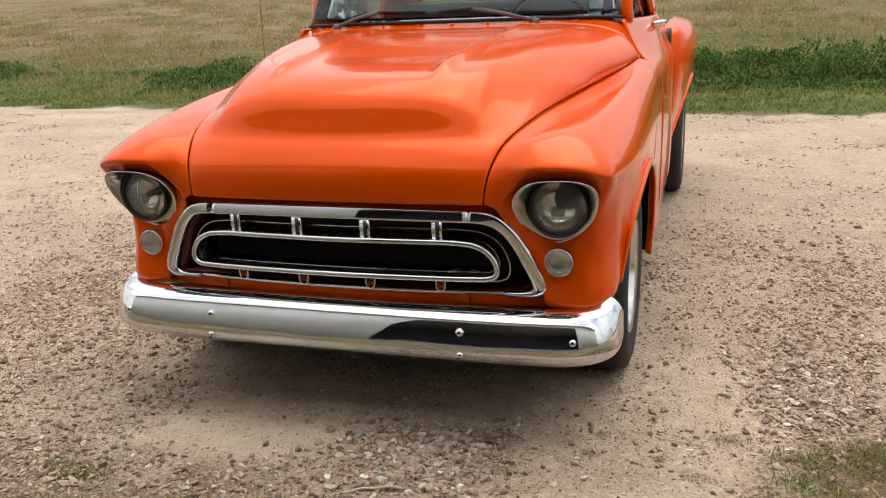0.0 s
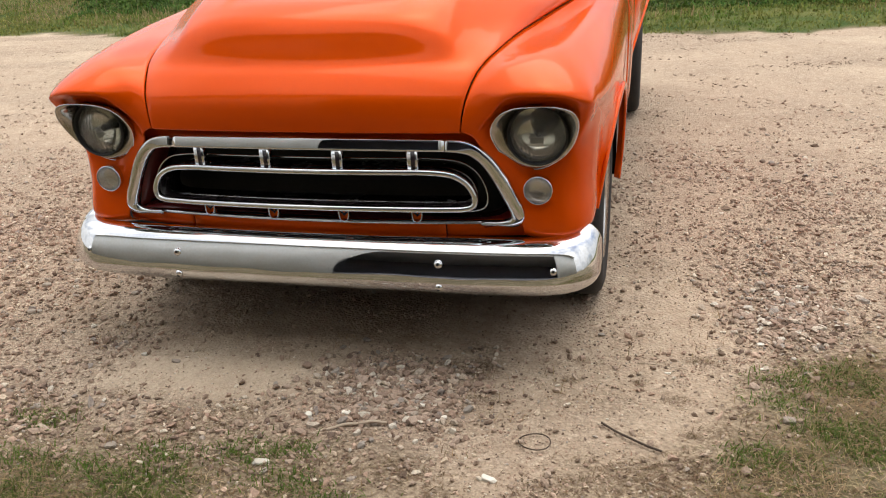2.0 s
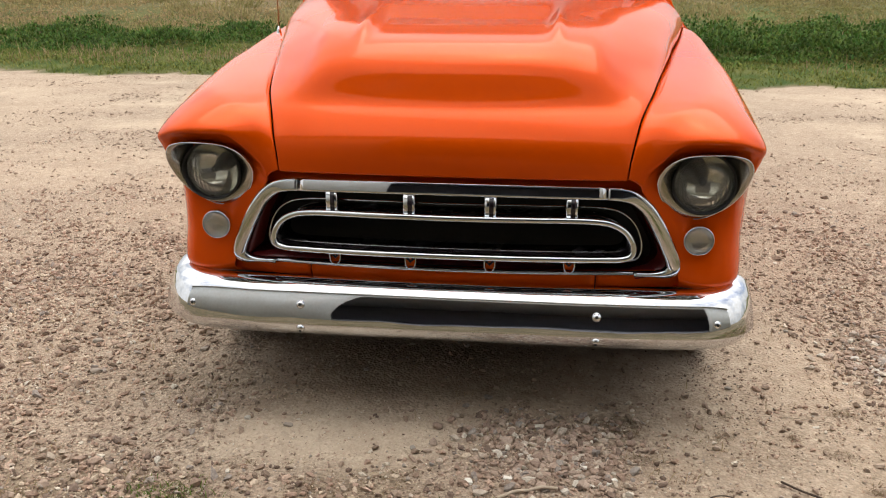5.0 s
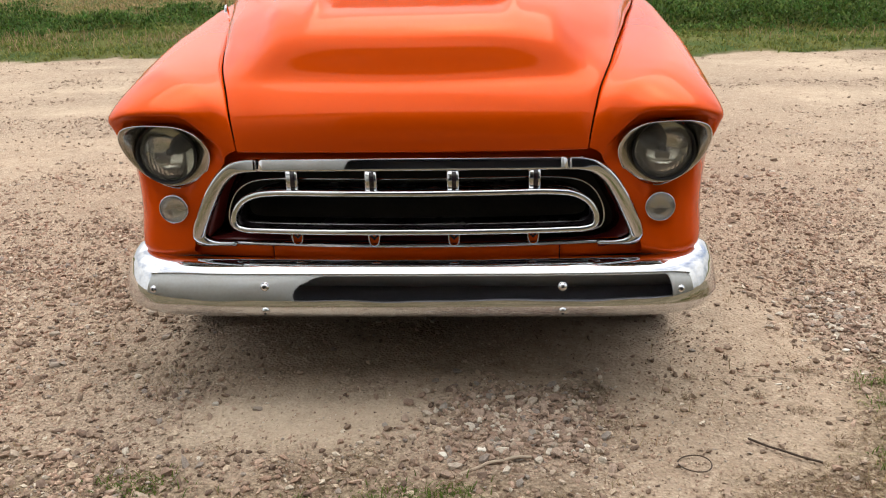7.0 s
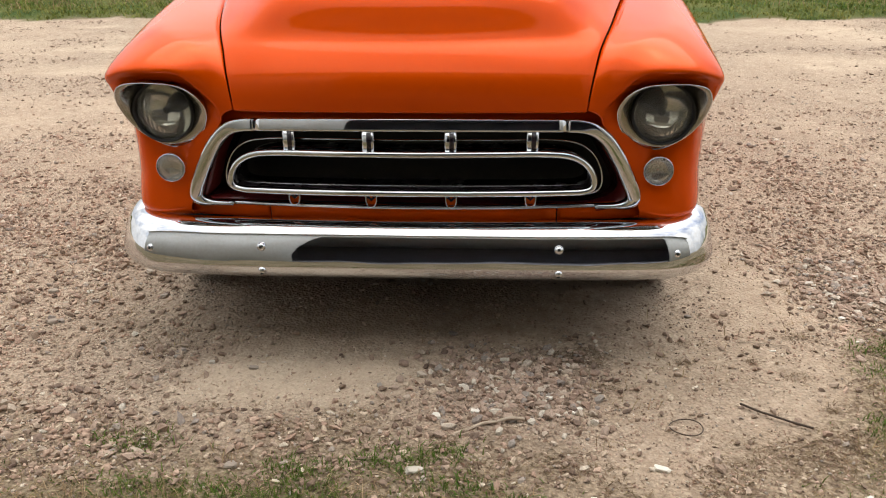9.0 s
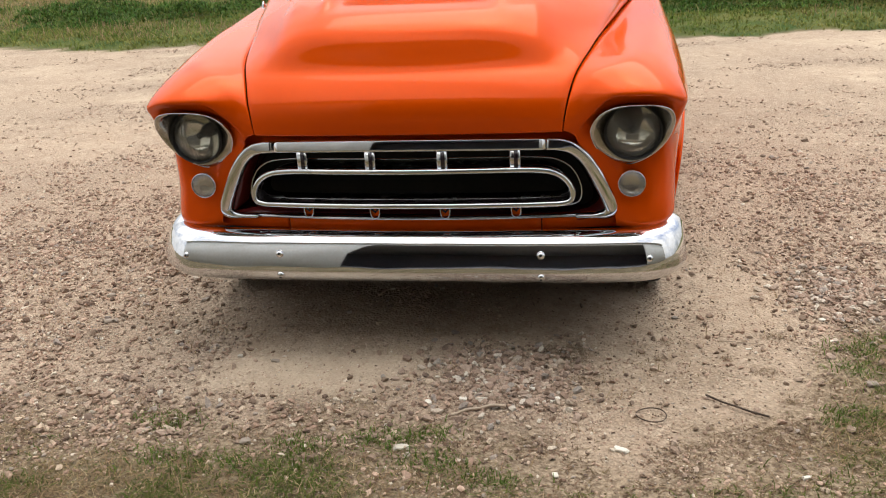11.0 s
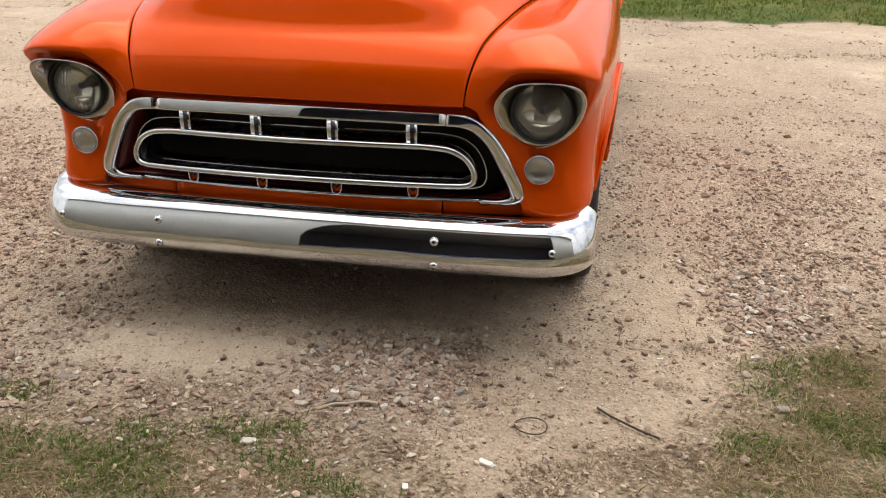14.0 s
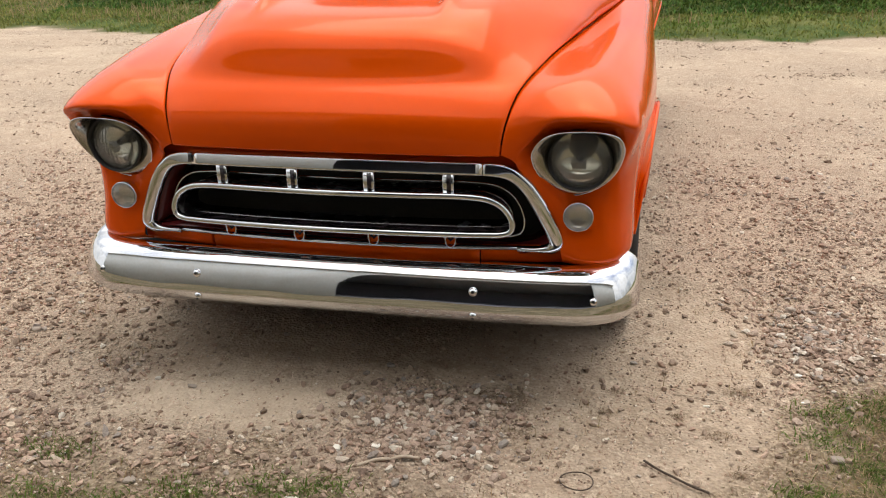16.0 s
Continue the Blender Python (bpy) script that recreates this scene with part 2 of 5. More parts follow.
def lathe(profile, centre, axis="x", side=1, n=40, bm=None):
    """Turns (radius, along) pairs round an axis through the centre; side: the way that the axis points."""
    bm = bm or bmesh.new()
    rows = []
    for r, h in profile:
        row = []
        for k in range(n):
            a = 2 * math.pi * k / n
            c, s = r * math.cos(a), r * math.sin(a)
            q = {"x": (h * side, c, s), "y": (c, h * side, s), "z": (c, s, h * side)}[axis]
            row.append(bm.verts.new(Vector(centre) + Vector(q)))
        rows.append(row)
    for u, v in zip(rows[:-1], rows[1:]):
        for k in range(n):
            bm.faces.new((u[k], u[(k + 1) % n], v[(k + 1) % n], v[k]))
    bmesh.ops.remove_doubles(bm, verts=bm.verts, dist=1e-5)
    bmesh.ops.recalc_face_normals(bm, faces=bm.faces)
    return bm


def block(x0, x1, y0, y1, z0, z1, bevel=0.01, bm=None):
    b = bm or bmesh.new()
    made = bmesh.ops.create_cube(b, size=1)["verts"]
    for v in made:
        v.co = ((x0 + x1) / 2 + v.co.x * (x1 - x0), (y0 + y1) / 2 + v.co.y * (y1 - y0), (z0 + z1) / 2 + v.co.z * (z1 - z0))
    if bevel:
        es = list({e for v in made for e in v.link_edges})
        bmesh.ops.bevel(b, geom=es, offset=bevel, segments=2, profile=0.5, affect="EDGES")
    return b


# ---- the pickup truck ----
truck = thing("pickup_truck", "glossy orange vintage pickup truck with chrome bumper and grille on gravel", "truck")

# the line where hood and fender meet, from the nose back to the cowl
SEAM = [(.488, .066, .752), (.494, .070, .800), (.505, .090, .850), (.523, .145, .900), (.545, .210, .930), (.568, .290, .950),
        (.600, .430, .972), (.645, .640, .990), (.680, .800, 1.003), (.710, .950, 1.013), (.742, 1.08, 1.025), (.770, 1.20, 1.037),
        (.790, 1.30, 1.046), (.806, 1.38, 1.055), (.815, 1.42, 1.060)]
SPINE = [(.034, .755), (.027, .800), (.034, .850), (.072, .903), (.115, .936), (.170, .968), (.240, 1.000), (.340, 1.040),
         (.480, 1.080), (.660, 1.120), (.850, 1.155), (1.02, 1.180), (1.17, 1.197), (1.29, 1.207), (1.36, 1.212)]
# the raised middle of the hood: its height over the smooth sheet, front to back
BULGE_Y = [0, .080, .100, .110, .119, .129, .139, .150, .164, .184, .212, .250, .310, .400, .600, .850, 1.10, 1.30, 1.5]
BULGE_Z = [0, 0, .001, .005, .015, .032, .051, .068, .080, .087, .089, .089, .082, .071, .041, .018, .005, 0, 0]
bulge_line = spline([(0, y, z) for y, z in zip(BULGE_Y, BULGE_Z)], 400)
# towards its sides the front of the raised part is a long gentle ramp
bulge_soft = spline([(0, y, z) for y, z in ((-.2, 0), (.06, 0), (.09, .003), (.15, .026), (.22, .056), (.29, .070), (.40, .066), (.60, .041), (.85, .018), (1.10, .005), (1.30, 0), (1.5, 0))], 400)


def smoothstep(a, b, x):
    t = min(1.0, max(0.0, (x - a) / (b - a)))
    return t * t * (3 - 2 * t)


def hood_grid(rows=240, cols=141):
    edge = spline(SEAM, rows)
    mid = spline([(0, y, z) for y, z in SPINE], rows)
    g = np.zeros((rows, cols, 3))
    for i in range(rows):
        s = i / (rows - 1) * 14
        n = 2.2 + 4.6 * smoothstep(3, 11, s)
        for j in range(cols):
            u = math.sin((j / (cols - 1) * 2 - 1) * math.pi / 2)
            w = (1 - abs(u) ** n) ** (0.62)
            x = u * (edge[i, 0] - .0025)
            y = edge[i, 1] + (mid[i, 1] - edge[i, 1]) * w
            z = edge[i, 2] + (mid[i, 2] - edge[i, 2]) * w
            q = min(1.4, (x / .43) ** 2)
            v = y - .042 * q
            steep = np.interp(v, bulge_line[:, 1], bulge_line[:, 2])
            gentle = np.interp(v - .02, bulge_soft[:, 1], bulge_soft[:, 2])
            lift = (steep + (gentle - steep) * min(1, (abs(x) / .49) ** 5)) * (1 - .10 * min(1, (x / .46) ** 2) - .18 * min(1, (x / .46) ** 6))
            reach = .505 + .15 * smoothstep(.3, 1.1, y)
            z += lift * (1 - smoothstep(reach - .11, reach + .05, abs(x)))
            # two low ridges with a flat panel sunk between them
            ridge = .290 + .05 * smoothstep(.3, 1.3, y)
            on = smoothstep(.24, .42, y) * (1 - .8 * smoothstep(.50, 1.0, y))
            z += on * (.016 * math.exp(-((abs(x) - ridge) / .020) ** 2) - .010 * smoothstep(ridge, ridge - .05, abs(x)))
            g[i, j] = (x, y, z)
    return g


hg = hood_grid()
lip = hg[0].copy()
under = [lip + np.array([0, .012, -.007]), lip + np.array([0, .035, -.004])]
hood = part("hood", sheet(np.vstack([[under[1]], [under[0]], hg]), 1, (0, .9, .5)), PAINT, truck, thick=.006)

# rails over the fender, from the hood seam over crown and brow down to the lower edge
CROWN = [(.500, .068, .748), (.530, .070, .803), (.560, .080, .868), (.620, .112, .918), (.690, .165, .940), (.745, .235, .948),
         (.790, .360, .955), (.820, .550, .970), (.840, .740, .984), (.852, .920, .995), (.862, 1.07, 1.004), (.870, 1.20, 1.012),
         (.877, 1.30, 1.017), (.882, 1.42, 1.020), (.886, 1.52, 1.020)]
BROW = [(.515, .074, .740), (.572, .072, .796), (.625, .040, .856), (.700, .026, .866), (.774, .036, .863), (.845, .088, .842),
        (.868, .200, .830), (.890, .380, .820), (.902, .560, .820), (.909, .760, .824), (.910, .970, .830), (.908, 1.14, .833),
        (.906, 1.28, .836), (.905, 1.45, .840), (.905, 1.68, .850)]
SOCKET = [(.528, .077, .728), (.568, .090, .778), (.622, .064, .834), (.700, .058, .843), (.775, .064, .841), (.843, .108, .805),
          (.861, .205, .795), (.885, .380, .790), (.900, .553, .797), (.9085, .757, .815), (.9095, .972, .815), (.908, 1.138, .805),
          (.9055, 1.275, .800), (.9045, 1.45, .796), (.905, 1.685, .803)]
EYE = [(.533, .088, .712), (.595, .115, .735), (.650, .155, .740), (.700, .165, .742), (.755, .155, .742), (.822, .122, .750),
       (.855, .215, .760), (.880, .380, .760), (.898, .545, .772), (.908, .755, .806), (.909, .975, .798), (.908, 1.135, .775),
       (.905, 1.27, .760), (.904, 1.45, .750), (.905, 1.69, .755)]
CHEEK = [(.572, .106, .655), (.617, .120, .648), (.668, .138, .626), (.712, .143, .620), (.756, .147, .630), (.803, .156, .662),
         (.850, .235, .690), (.872, .380, .690), (.893, .505, .726), (.909, .748, .785), (.909, .980, .760), (.907, 1.125, .705),
         (.903, 1.25, .670), (.903, 1.45, .655), (.904, 1.70, .655)]
JOWL = [(.622, .128, .550), (.660, .127, .556), (.703, .130, .556), (.742, .134, .556), (.780, .144, .556), (.815, .175, .556),
        (.845, .240, .556), (.866, .370, .565), (.889, .452, .668), (.913, .742, .764), (.911, .990, .695), (.906, 1.10, .570),
        (.900, 1.20, .480), (.900, 1.45, .440), (.900, 1.72, .440)]
HEM = [(.660, .124, .432), (.686, .118, .431), (.722, .114, .430), (.758, .120, .430), (.794, .136, .430), (.824, .168, .430),
       (.850, .235, .432), (.858, .345, .440), (.886, .428, .610), (.917, .722, .752), (.918, 1.00, .640), (.912, 1.085, .460),
       (.900, 1.15, .300), (.895, 1.45, .270), (.895, 1.72, .270)]
TUCK = [(x * .985, y + (.03 if y < .3 else 0), z - .02) if y < .45 else (x - .02, y, z + .004) for x, y, z in HEM]


def fender(side):
    seam = [(x + .002, y, z) for x, y, z in SEAM]
    g = skin([seam, CROWN, BROW, SOCKET, EYE, CHEEK, JOWL, HEM, TUCK], 170, 80)
    bm = sheet(g, side, (.55, .75, .6))
    hole = [f for f in bm.faces if f.calc_center_median().y < .32 and
            math.hypot(abs(f.calc_center_median().x) - .701, f.calc_center_median().z - .732) < .090]
    bmesh.ops.delete(bm, geom=hole, context="FACES")
    ob = part("fender", bm, PAINT, truck, thick=.005)
    # rolled lip round the wheel opening
    arch = spline(HEM[7:13], 60)
    arch[:, 0] *= side
    part("wheel_arch_lip", sweep(arch, rounded(.024, .014), face=(side, 0, 0)), PAINT, ob)
    return ob


fenders = {s: fender(s) for s in (1, -1)}

# front pan between the fenders, under the grille, with its two joints
for x0, x1 in ((-.672, -.424), (-.420, .420), (.424, .672)):
    rows = []
    for dy, z in ((.02, .460), (.004, .457), (0, .450), (0, .424), (.005, .412), (.03, .404)):
        rows.append([(x, .100 + .055 * (x / .67) ** 2 + dy, z) for x in np.linspace(x0, x1, 24)])
    part("front_pan", sheet(np.array(rows), 1, (0, .5, .45)), PAINT, truck, thick=.004)

# dark bay behind the grille, its shade put into the paint colour
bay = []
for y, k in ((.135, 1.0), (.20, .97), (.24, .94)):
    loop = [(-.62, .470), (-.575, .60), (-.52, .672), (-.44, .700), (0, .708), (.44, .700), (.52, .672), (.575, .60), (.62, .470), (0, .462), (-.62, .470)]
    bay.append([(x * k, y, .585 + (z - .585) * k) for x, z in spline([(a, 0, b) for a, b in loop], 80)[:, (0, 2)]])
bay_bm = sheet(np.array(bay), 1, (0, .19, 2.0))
part("grille_bay", bay_bm, BAY_SHADE, truck, thick=.003)
part("radiator_panel", block(-.66, .66, .238, .262, .42, .75, .004), UNDERSIDE, truck, smooth=False)
# unseen solid box added under the hood to block light at its seams
part("bay_light_block", block(-.50, .50, .27, 1.36, .44, .72, .03), UNDERSIDE, truck)
for s in (1, -1):
    part("wheel_well", block(min(s * .52, s * .70), max(s * .52, s * .70), .30, 1.36, .50, .90, .03), UNDERSIDE, truck)


def bow(x):
    return .060 + .042 * (x / .53) ** 2


# chrome grille surround: top bar, two end castings, thin sill
top_bar = [(x, bow(x) - .004, .7130 - .007 * (x / .437) ** 2) for x in np.linspace(-.436, .436, 30)]
lean = radians(13)
bar_section = [(a * math.cos(lean) - o * math.sin(lean), a * math.sin(lean) + o * math.cos(lean)) for a, o in rounded(.037, .026, 12, 6.0)]
surround = part("grille_surround", sweep(top_bar, bar_section), CHROME, truck)
for s in (1, -1):
    end = spline([(s * .438, .0845, .7058), (s * .475, .090, .7030), (s * .512, .097, .693), (s * .553, .106, .659), (s * .590, .115, .602), (s * .618, .123, .546),
                  (s * .638, .129, .500), (s * .641, .132, .478), (s * .622, .134, .4620), (s * .580, .129, .4575), (s * .530, .124, .4570)], 44)
    bm = bmesh.new()
    rows = []
    for i, q in enumerate(end):
        d = Vector(end[min(i + 1, 43)] - end[max(i - 1, 0)]).normalized()
        out = Vector((0, -1, 0))
        out = (out - d * out.dot(d)).normalized()
        across = d.cross(out)
        k = i / 43
        w = .037 + .008 * smoothstep(0.05, .5, k) - .031 * smoothstep(.70, .92, k)
        turned = lean * s * (1 - smoothstep(.02, .30, k))
        outline = rounded(w, .026 + .010 * smoothstep(.02, .30, k) - .020 * smoothstep(.75, 1, k), 9, 6.0 - 3.4 * smoothstep(.02, .30, k))
        outline = [(a * math.cos(turned) - o * math.sin(turned), a * math.sin(turned) + o * math.cos(turned)) for a, o in outline]
        rows.append([bm.verts.new(Vector(q) + across * a + out * o) for a, o in outline])
    for u, v in zip(rows[:-1], rows[1:]):
        for j in range(18):
            bm.faces.new((u[j], u[(j + 1) % 18], v[(j + 1) % 18], v[j]))
    bm.faces.new(rows[0])
    bm.faces.new(rows[-1])
    bmesh.ops.recalc_face_normals(bm, faces=bm.faces)
    part("end_casting", bm, CHROME, surround)
sill = [(x, bow(x) + .036, .459 - .004 * (x / .6) ** 2) for x in np.linspace(-.60, .60, 40)]
part("grille_sill", sweep(sill, rounded(.012, .016, 6)), CHROME, surround)


# painted panel that closes the gap between the surround, the hood and the fenders
rim = [(.618, .123, .546), (.590, .115, .602), (.553, .106, .659), (.512, .097, .693), (.475, .091, .7035), (.436, .086, .706), (.22, .072, .711), (0, .066, .713)]
rim = spline(rim + [(-x, y, z) for x, y, z in rim[-2::-1]], 90)
outer = np.array([(x * 1.02 + math.copysign(.055 * smoothstep(.40, .58, abs(x)), x), y + .034, z + .060 - .025 * smoothstep(.45, .60, abs(x))) for x, y, z in rim])
part("grille_header", sheet(np.array([rim + np.array([0, .016, -.006]), rim + np.array([0, .030, .012]), outer]), 1, (0, .8, .5)), PAINT, truck, thick=.003)


def ring_path(back=0.0, grow=0.0, tall=0.0):
    half = [(0, .631), (.22, .631), (.40, .628), (.455, .619), (.492, .598), (.514, .567), (.520, .541), (.513, .524), (.490, .516), (.44, .515), (.22, .517), (0, .518)]
    loop = half + [(-x, z) for x, z in half[-2:0:-1]]
    pts = []
    for x, z in spline([(a, 0, b) for a, b in loop + [loop[0]]], 140)[:-1, (0, 2)]:
        k = 1 + grow
        pts.append((x * k, bow(x) - .012 + back, .565 + (z - .565) * (1 + tall)))
    return pts


ring = part("grille_ring", sweep(ring_path(), rounded(.019, .024, 7), closed=True), CHROME, truck)
part("inner_trim", sweep(ring_path(.050, .055, .42), rounded(.006, .008, 5), closed=True), CHROME, ring)
part("sleeve_edge", sweep(ring_path(.062, -.012, -.03), rounded(.005, .008, 5), closed=True), CHROME, ring)
shell = bmesh.new()
ra, rb = ring_path(.004, -.006, -.012), ring_path(.120, -.03, -.06)
sheet(np.array([ra + [ra[0]], rb + [rb[0]]]), 1, (0, .1, .565), shell)
bmesh.ops.reverse_faces(shell, faces=shell.faces)
part("ring_sleeve", shell, BLACK_PAINT, ring, thick=.002)
for x in (-.338, -.113, .116, .342):
    y = bow(x) - .004
    tooth = part("grille_tooth", sweep([(x, y, .632), (x, y, .698)], rounded(.034, .026, 8, 7.0)), CHROME, truck)
    part("tooth_groove", sweep([(x + .003, y - .0125, .636), (x + .003, y - .0125, .694)], rounded(.013, .004, 5, 8)), BLACK_PAINT, tooth)
    # lower tooth: a chrome shield; its orange insert and dark chevron are painted reflections
    y = bow(x) + .012
    shield = [(x - .015, y, .510), (x - .0148, y, .487), (x - .010, y - .002, .474), (x, y - .003, .470), (x + .010, y - .002, .474), (x + .0148, y, .487), (x + .015, y, .510)]
    tooth = part("grille_tooth", sweep(spline(shield, 25), rounded(.004, .022, 5, 4), face=(0, -1, 0)), CHROME, truck)
    part("tooth_pan_reflection", block(x - .0125, x + .0125, y - .001, y + .006, .474, .510, .003), PAINT, tooth, "orange insert painted as a reflection of the pan")
    part("tooth_dark_reflection", sweep([(x - .0115, y - .004, .502), (x, y - .004, .489), (x + .0115, y - .004, .502)], rounded(.009, .004, 4, 5)), BLACK_PAINT, tooth)


# headlights
BEZEL = [(.577, .756), (.597, .800), (.636, .826), (.700, .835), (.765, .833), (.799, .819), (.813, .791), (.810, .755),
         (.791, .708), (.757, .670), (.697, .638), (.640, .650), (.598, .692)]


def brow_depth(x, z):
    return .046 + (.836 - z) * .50 + .10 * max(0, x - .76)


def headlight(side):
    lx, lz = .701, .734
    loop = [(.701 + (a - .701) * 1.04, .740 + (b - .740) * 1.035) for a, b in BEZEL[-2:] + BEZEL + BEZEL[:3]]
    outline = spline([(x, brow_depth(x, z), z - .010) for x, z in loop], 8 * (len(loop) - 1) + 1)[16:16 + 8 * len(BEZEL)]
    bm = bmesh.new()
    rows = []
    for k, lift in ((1.02, .016), (1.0, -.003), (.95, -.006), (.70, None), (.0, None), (-.12, None)):
        row = []
        for q in outline:
            a = math.atan2(q[2] - lz, q[0] - lx)
            c = np.array([lx + .0875 * math.cos(a), .106, lz + .0875 * math.sin(a)])
            if lift is not None:
                p = c + (q - c) * k
                p[1] = q[1] + lift
            else:
                p = c + (q - c) * max(k, 0)
                if k < 0:
                    p[1] = .128
                    p[0], p[2] = lx + .083 * math.cos(a), lz + .083 * math.sin(a)
                if k == .70:
                    p[1] = c[1] + (q[1] - .004 - c[1]) * .72
            row.append(bm.verts.new((p[0] * side, p[1], p[2])))
        rows.append(row)
    n = len(outline)
    for u, v in zip(rows[:-1], rows[1:]):
        for j in range(n):
            bm.faces.new((u[j], u[(j + 1) % n], v[(j + 1) % n], v[j]))
    bmesh.ops.recalc_face_normals(bm, faces=bm.faces)
    lamp = part("headlight", bm, BEZEL_METAL, truck, "teardrop chrome headlight with a round fluted glass")
    rim = [((q[0] - lx) * 1.004 * side + lx * side, q[1] - .004, lz + (q[2] - lz) * 1.004) for q in outline]
    part("bezel_rim", sweep(rim, circle(.0021, 6), closed=True), CHROME, lamp)
    c = (lx * side, .118, lz)
    part("retaining_ring", lathe([(.0875, -.012), (.0865, -.018), (.082, -.018), (.080, -.008), (.080, .010), (.0875, .010), (.0875, -.012)], c, "y"), GASKET, lamp)
    part("reflector", lathe([(.001, .046), (.015, .0443), (.030, .0396), (.045, .0317), (.060, .0206), (.072, .009), (.080, -.001)], c, "y"), REFLECTOR, lamp)
    part("bulb_cap", lathe([(.001, .010), (.009, .011), (.011, .018), (.011, .042)], c, "y"), GASKET, lamp)
    part("lens", lathe([(.001, -.032), (.030, -.029), (.055, -.021), (.072, -.011), (.080, -.003), (.080, .001), (.070, -.006), (.052, -.016), (.028, -.025), (.001, -.028)], c, "y"), LENS_GLASS, lamp, "fluted clear glass").visible_shadow = False
    # round turn lamp under it
    c = (.702 * side, .114, .570)
    turn = part("parking_lamp", lathe([(.0425, .020), (.043, -.004), (.042, -.009), (.0395, -.009), (.039, -.004), (.039, .020), (.0425, .020)], c, "y", n=32), CHROME, truck, "small round clear parking lamp with chrome rim")
    part("lamp_bowl", lathe([(.001, .009), (.016, .008), (.028, .0045), (.036, 0), (.039, -.004)], c, "y", n=32), REFLECTOR, turn)
    part("lens", lathe([(.001, -.024), (.016, -.022), (.030, -.016), (.039, -.008), (.039, -.004), (.028, -.012), (.014, -.018), (.001, -.020)], c, "y", n=32), LAMP_GLASS, turn).visible_shadow = False


for s in (1, -1):
    headlight(s)

# bumper: a bar of pressed chrome, bowed back towards its ends
SECTION = [(.088, .427), (.062, .430), (.040, .426), (.022, .416), (.012, .405), (.005, .394), (-.0045, .374), (-.0135, .346), (-.0178, .321), (-.0180, .314), (-.014, .302), (-.004, .285), (.012, .271), (.026, .267)]


def bumper_line(k):
    """Place on the plan of the bumper's face, k from -1 to 1."""
    half = spline([(0, -.002, 0), (.42, .0, 0), (.62, .008, 0), (.756, .028, 0), (.828, .070, 0), (.868, .130, 0), (.884, .205, 0)], 200)
    q = half[int(round(abs(k) * 199))]
    return math.copysign(q[0], k), q[1]


ks = np.linspace(-1, 1, 161)
sec = spline([(0, y, z) for y, z in SECTION], 40)
rows = []
for k in ks:
    x, y = bumper_line(k)
    x2, y2 = bumper_line(k + .008 if k < .99 else k)
    x1, y1 = bumper_line(k - .008 if k > -.99 else k)
    d = Vector((x2 - x1, y2 - y1, 0)).normalized()
    inward = Vector((-d.y, d.x, 0))
    end = smoothstep(.80, 1.0, abs(k))
    row = []
    for _, dy, z in sec:
        zz = z + (.012 * end if z > .36 else .028 * end * (.36 - z) / .09)
        dy = dy * (1 - .9 * end) if dy < 0 else dy
        dent = .0007 * noise.noise((x * 7, z * 26, 2.0)) + .0003 * noise.noise((x * 23, z * 40, 5.0))
        row.append((x + inward.x * (dy + dent), y + inward.y * (dy + dent), zz + dent))
    rows.append(row)
bumper = part("bumper", sheet(np.array(rows), 1, (0, .4, .35)), CHROME, truck, "chrome front bumper with round bolts", thick=.004)
for x, y, z, tilt in ((-.758, .0220, .354, 0), (-.425, -.0052, .372, 0), (.422, -.0052, .372, 0), (.756, .0220, .354, 0), (-.426, -.013, .300, 1), (.423, -.013, .300, 1)):
    bolt = lathe([(.013, .004), (.013, -.001), (.010, -.006), (.005, -.009), (.001, -.0095)], (0, 0, 0), "y", n=16)
    bm2 = bolt
    bmesh.ops.transform(bm2, matrix=pose(x, y, z, 35 if tilt else -16, 0, 14 if x > .7 else -14 if x < -.7 else 0), verts=bm2.verts)
    bolt_ob = part("bumper_bolt", bm2, CHROME, bumper)
    # small dark disc at the middle of the bolt
    dot = lathe([(.0045, -.0075), (.0045, -.0098), (.001, -.0102)], (0, 0, 0), "y", n=12)
    bmesh.ops.transform(dot, matrix=pose(x, y, z, 35 if tilt else -16, 0, 14 if x > .7 else -14 if x < -.7 else 0), verts=dot.verts)
    part("bolt_disc", dot, GASKET, bolt_ob)
for s in (1, -1):
    part("bumper_bracket", block(min(s * .40, s * .45), max(s * .40, s * .45), .03, .5, .33, .40, .006), UNDERSIDE, truck)


# wheels
def wheel(x, y, side):
    c = (x * side, y, .342)
    tyre = lathe([(.205, -.085), (.25, -.104), (.295, -.108), (.325, -.098), (.338, -.080), (.342, -.05), (.343, 0), (.342, .05), (.338, .080),
                  (.325, .098), (.295, .108), (.25, .104), (.205, .085)], c, "x", side, 56)
    ob = part("tyre", tyre, RUBBER, truck, "black rubber tyre on a bright steel wheel")
    part("rim", lathe([(.207, -.09), (.200, -.06), (.196, .03), (.200, .078), (.212, .098), (.206, .102), (.190, .088), (.172, .050), (.120, .030), (.085, .046), (.078, .070), (.05, .082), (.001, .086)], c, "x", side, 56), STEEL, ob, "bright steel rim with domed cap")
    part("brake_drum", lathe([(.15, -.02), (.15, -.10), (.001, -.10)], c, "x", side, 32), UNDERSIDE, ob)


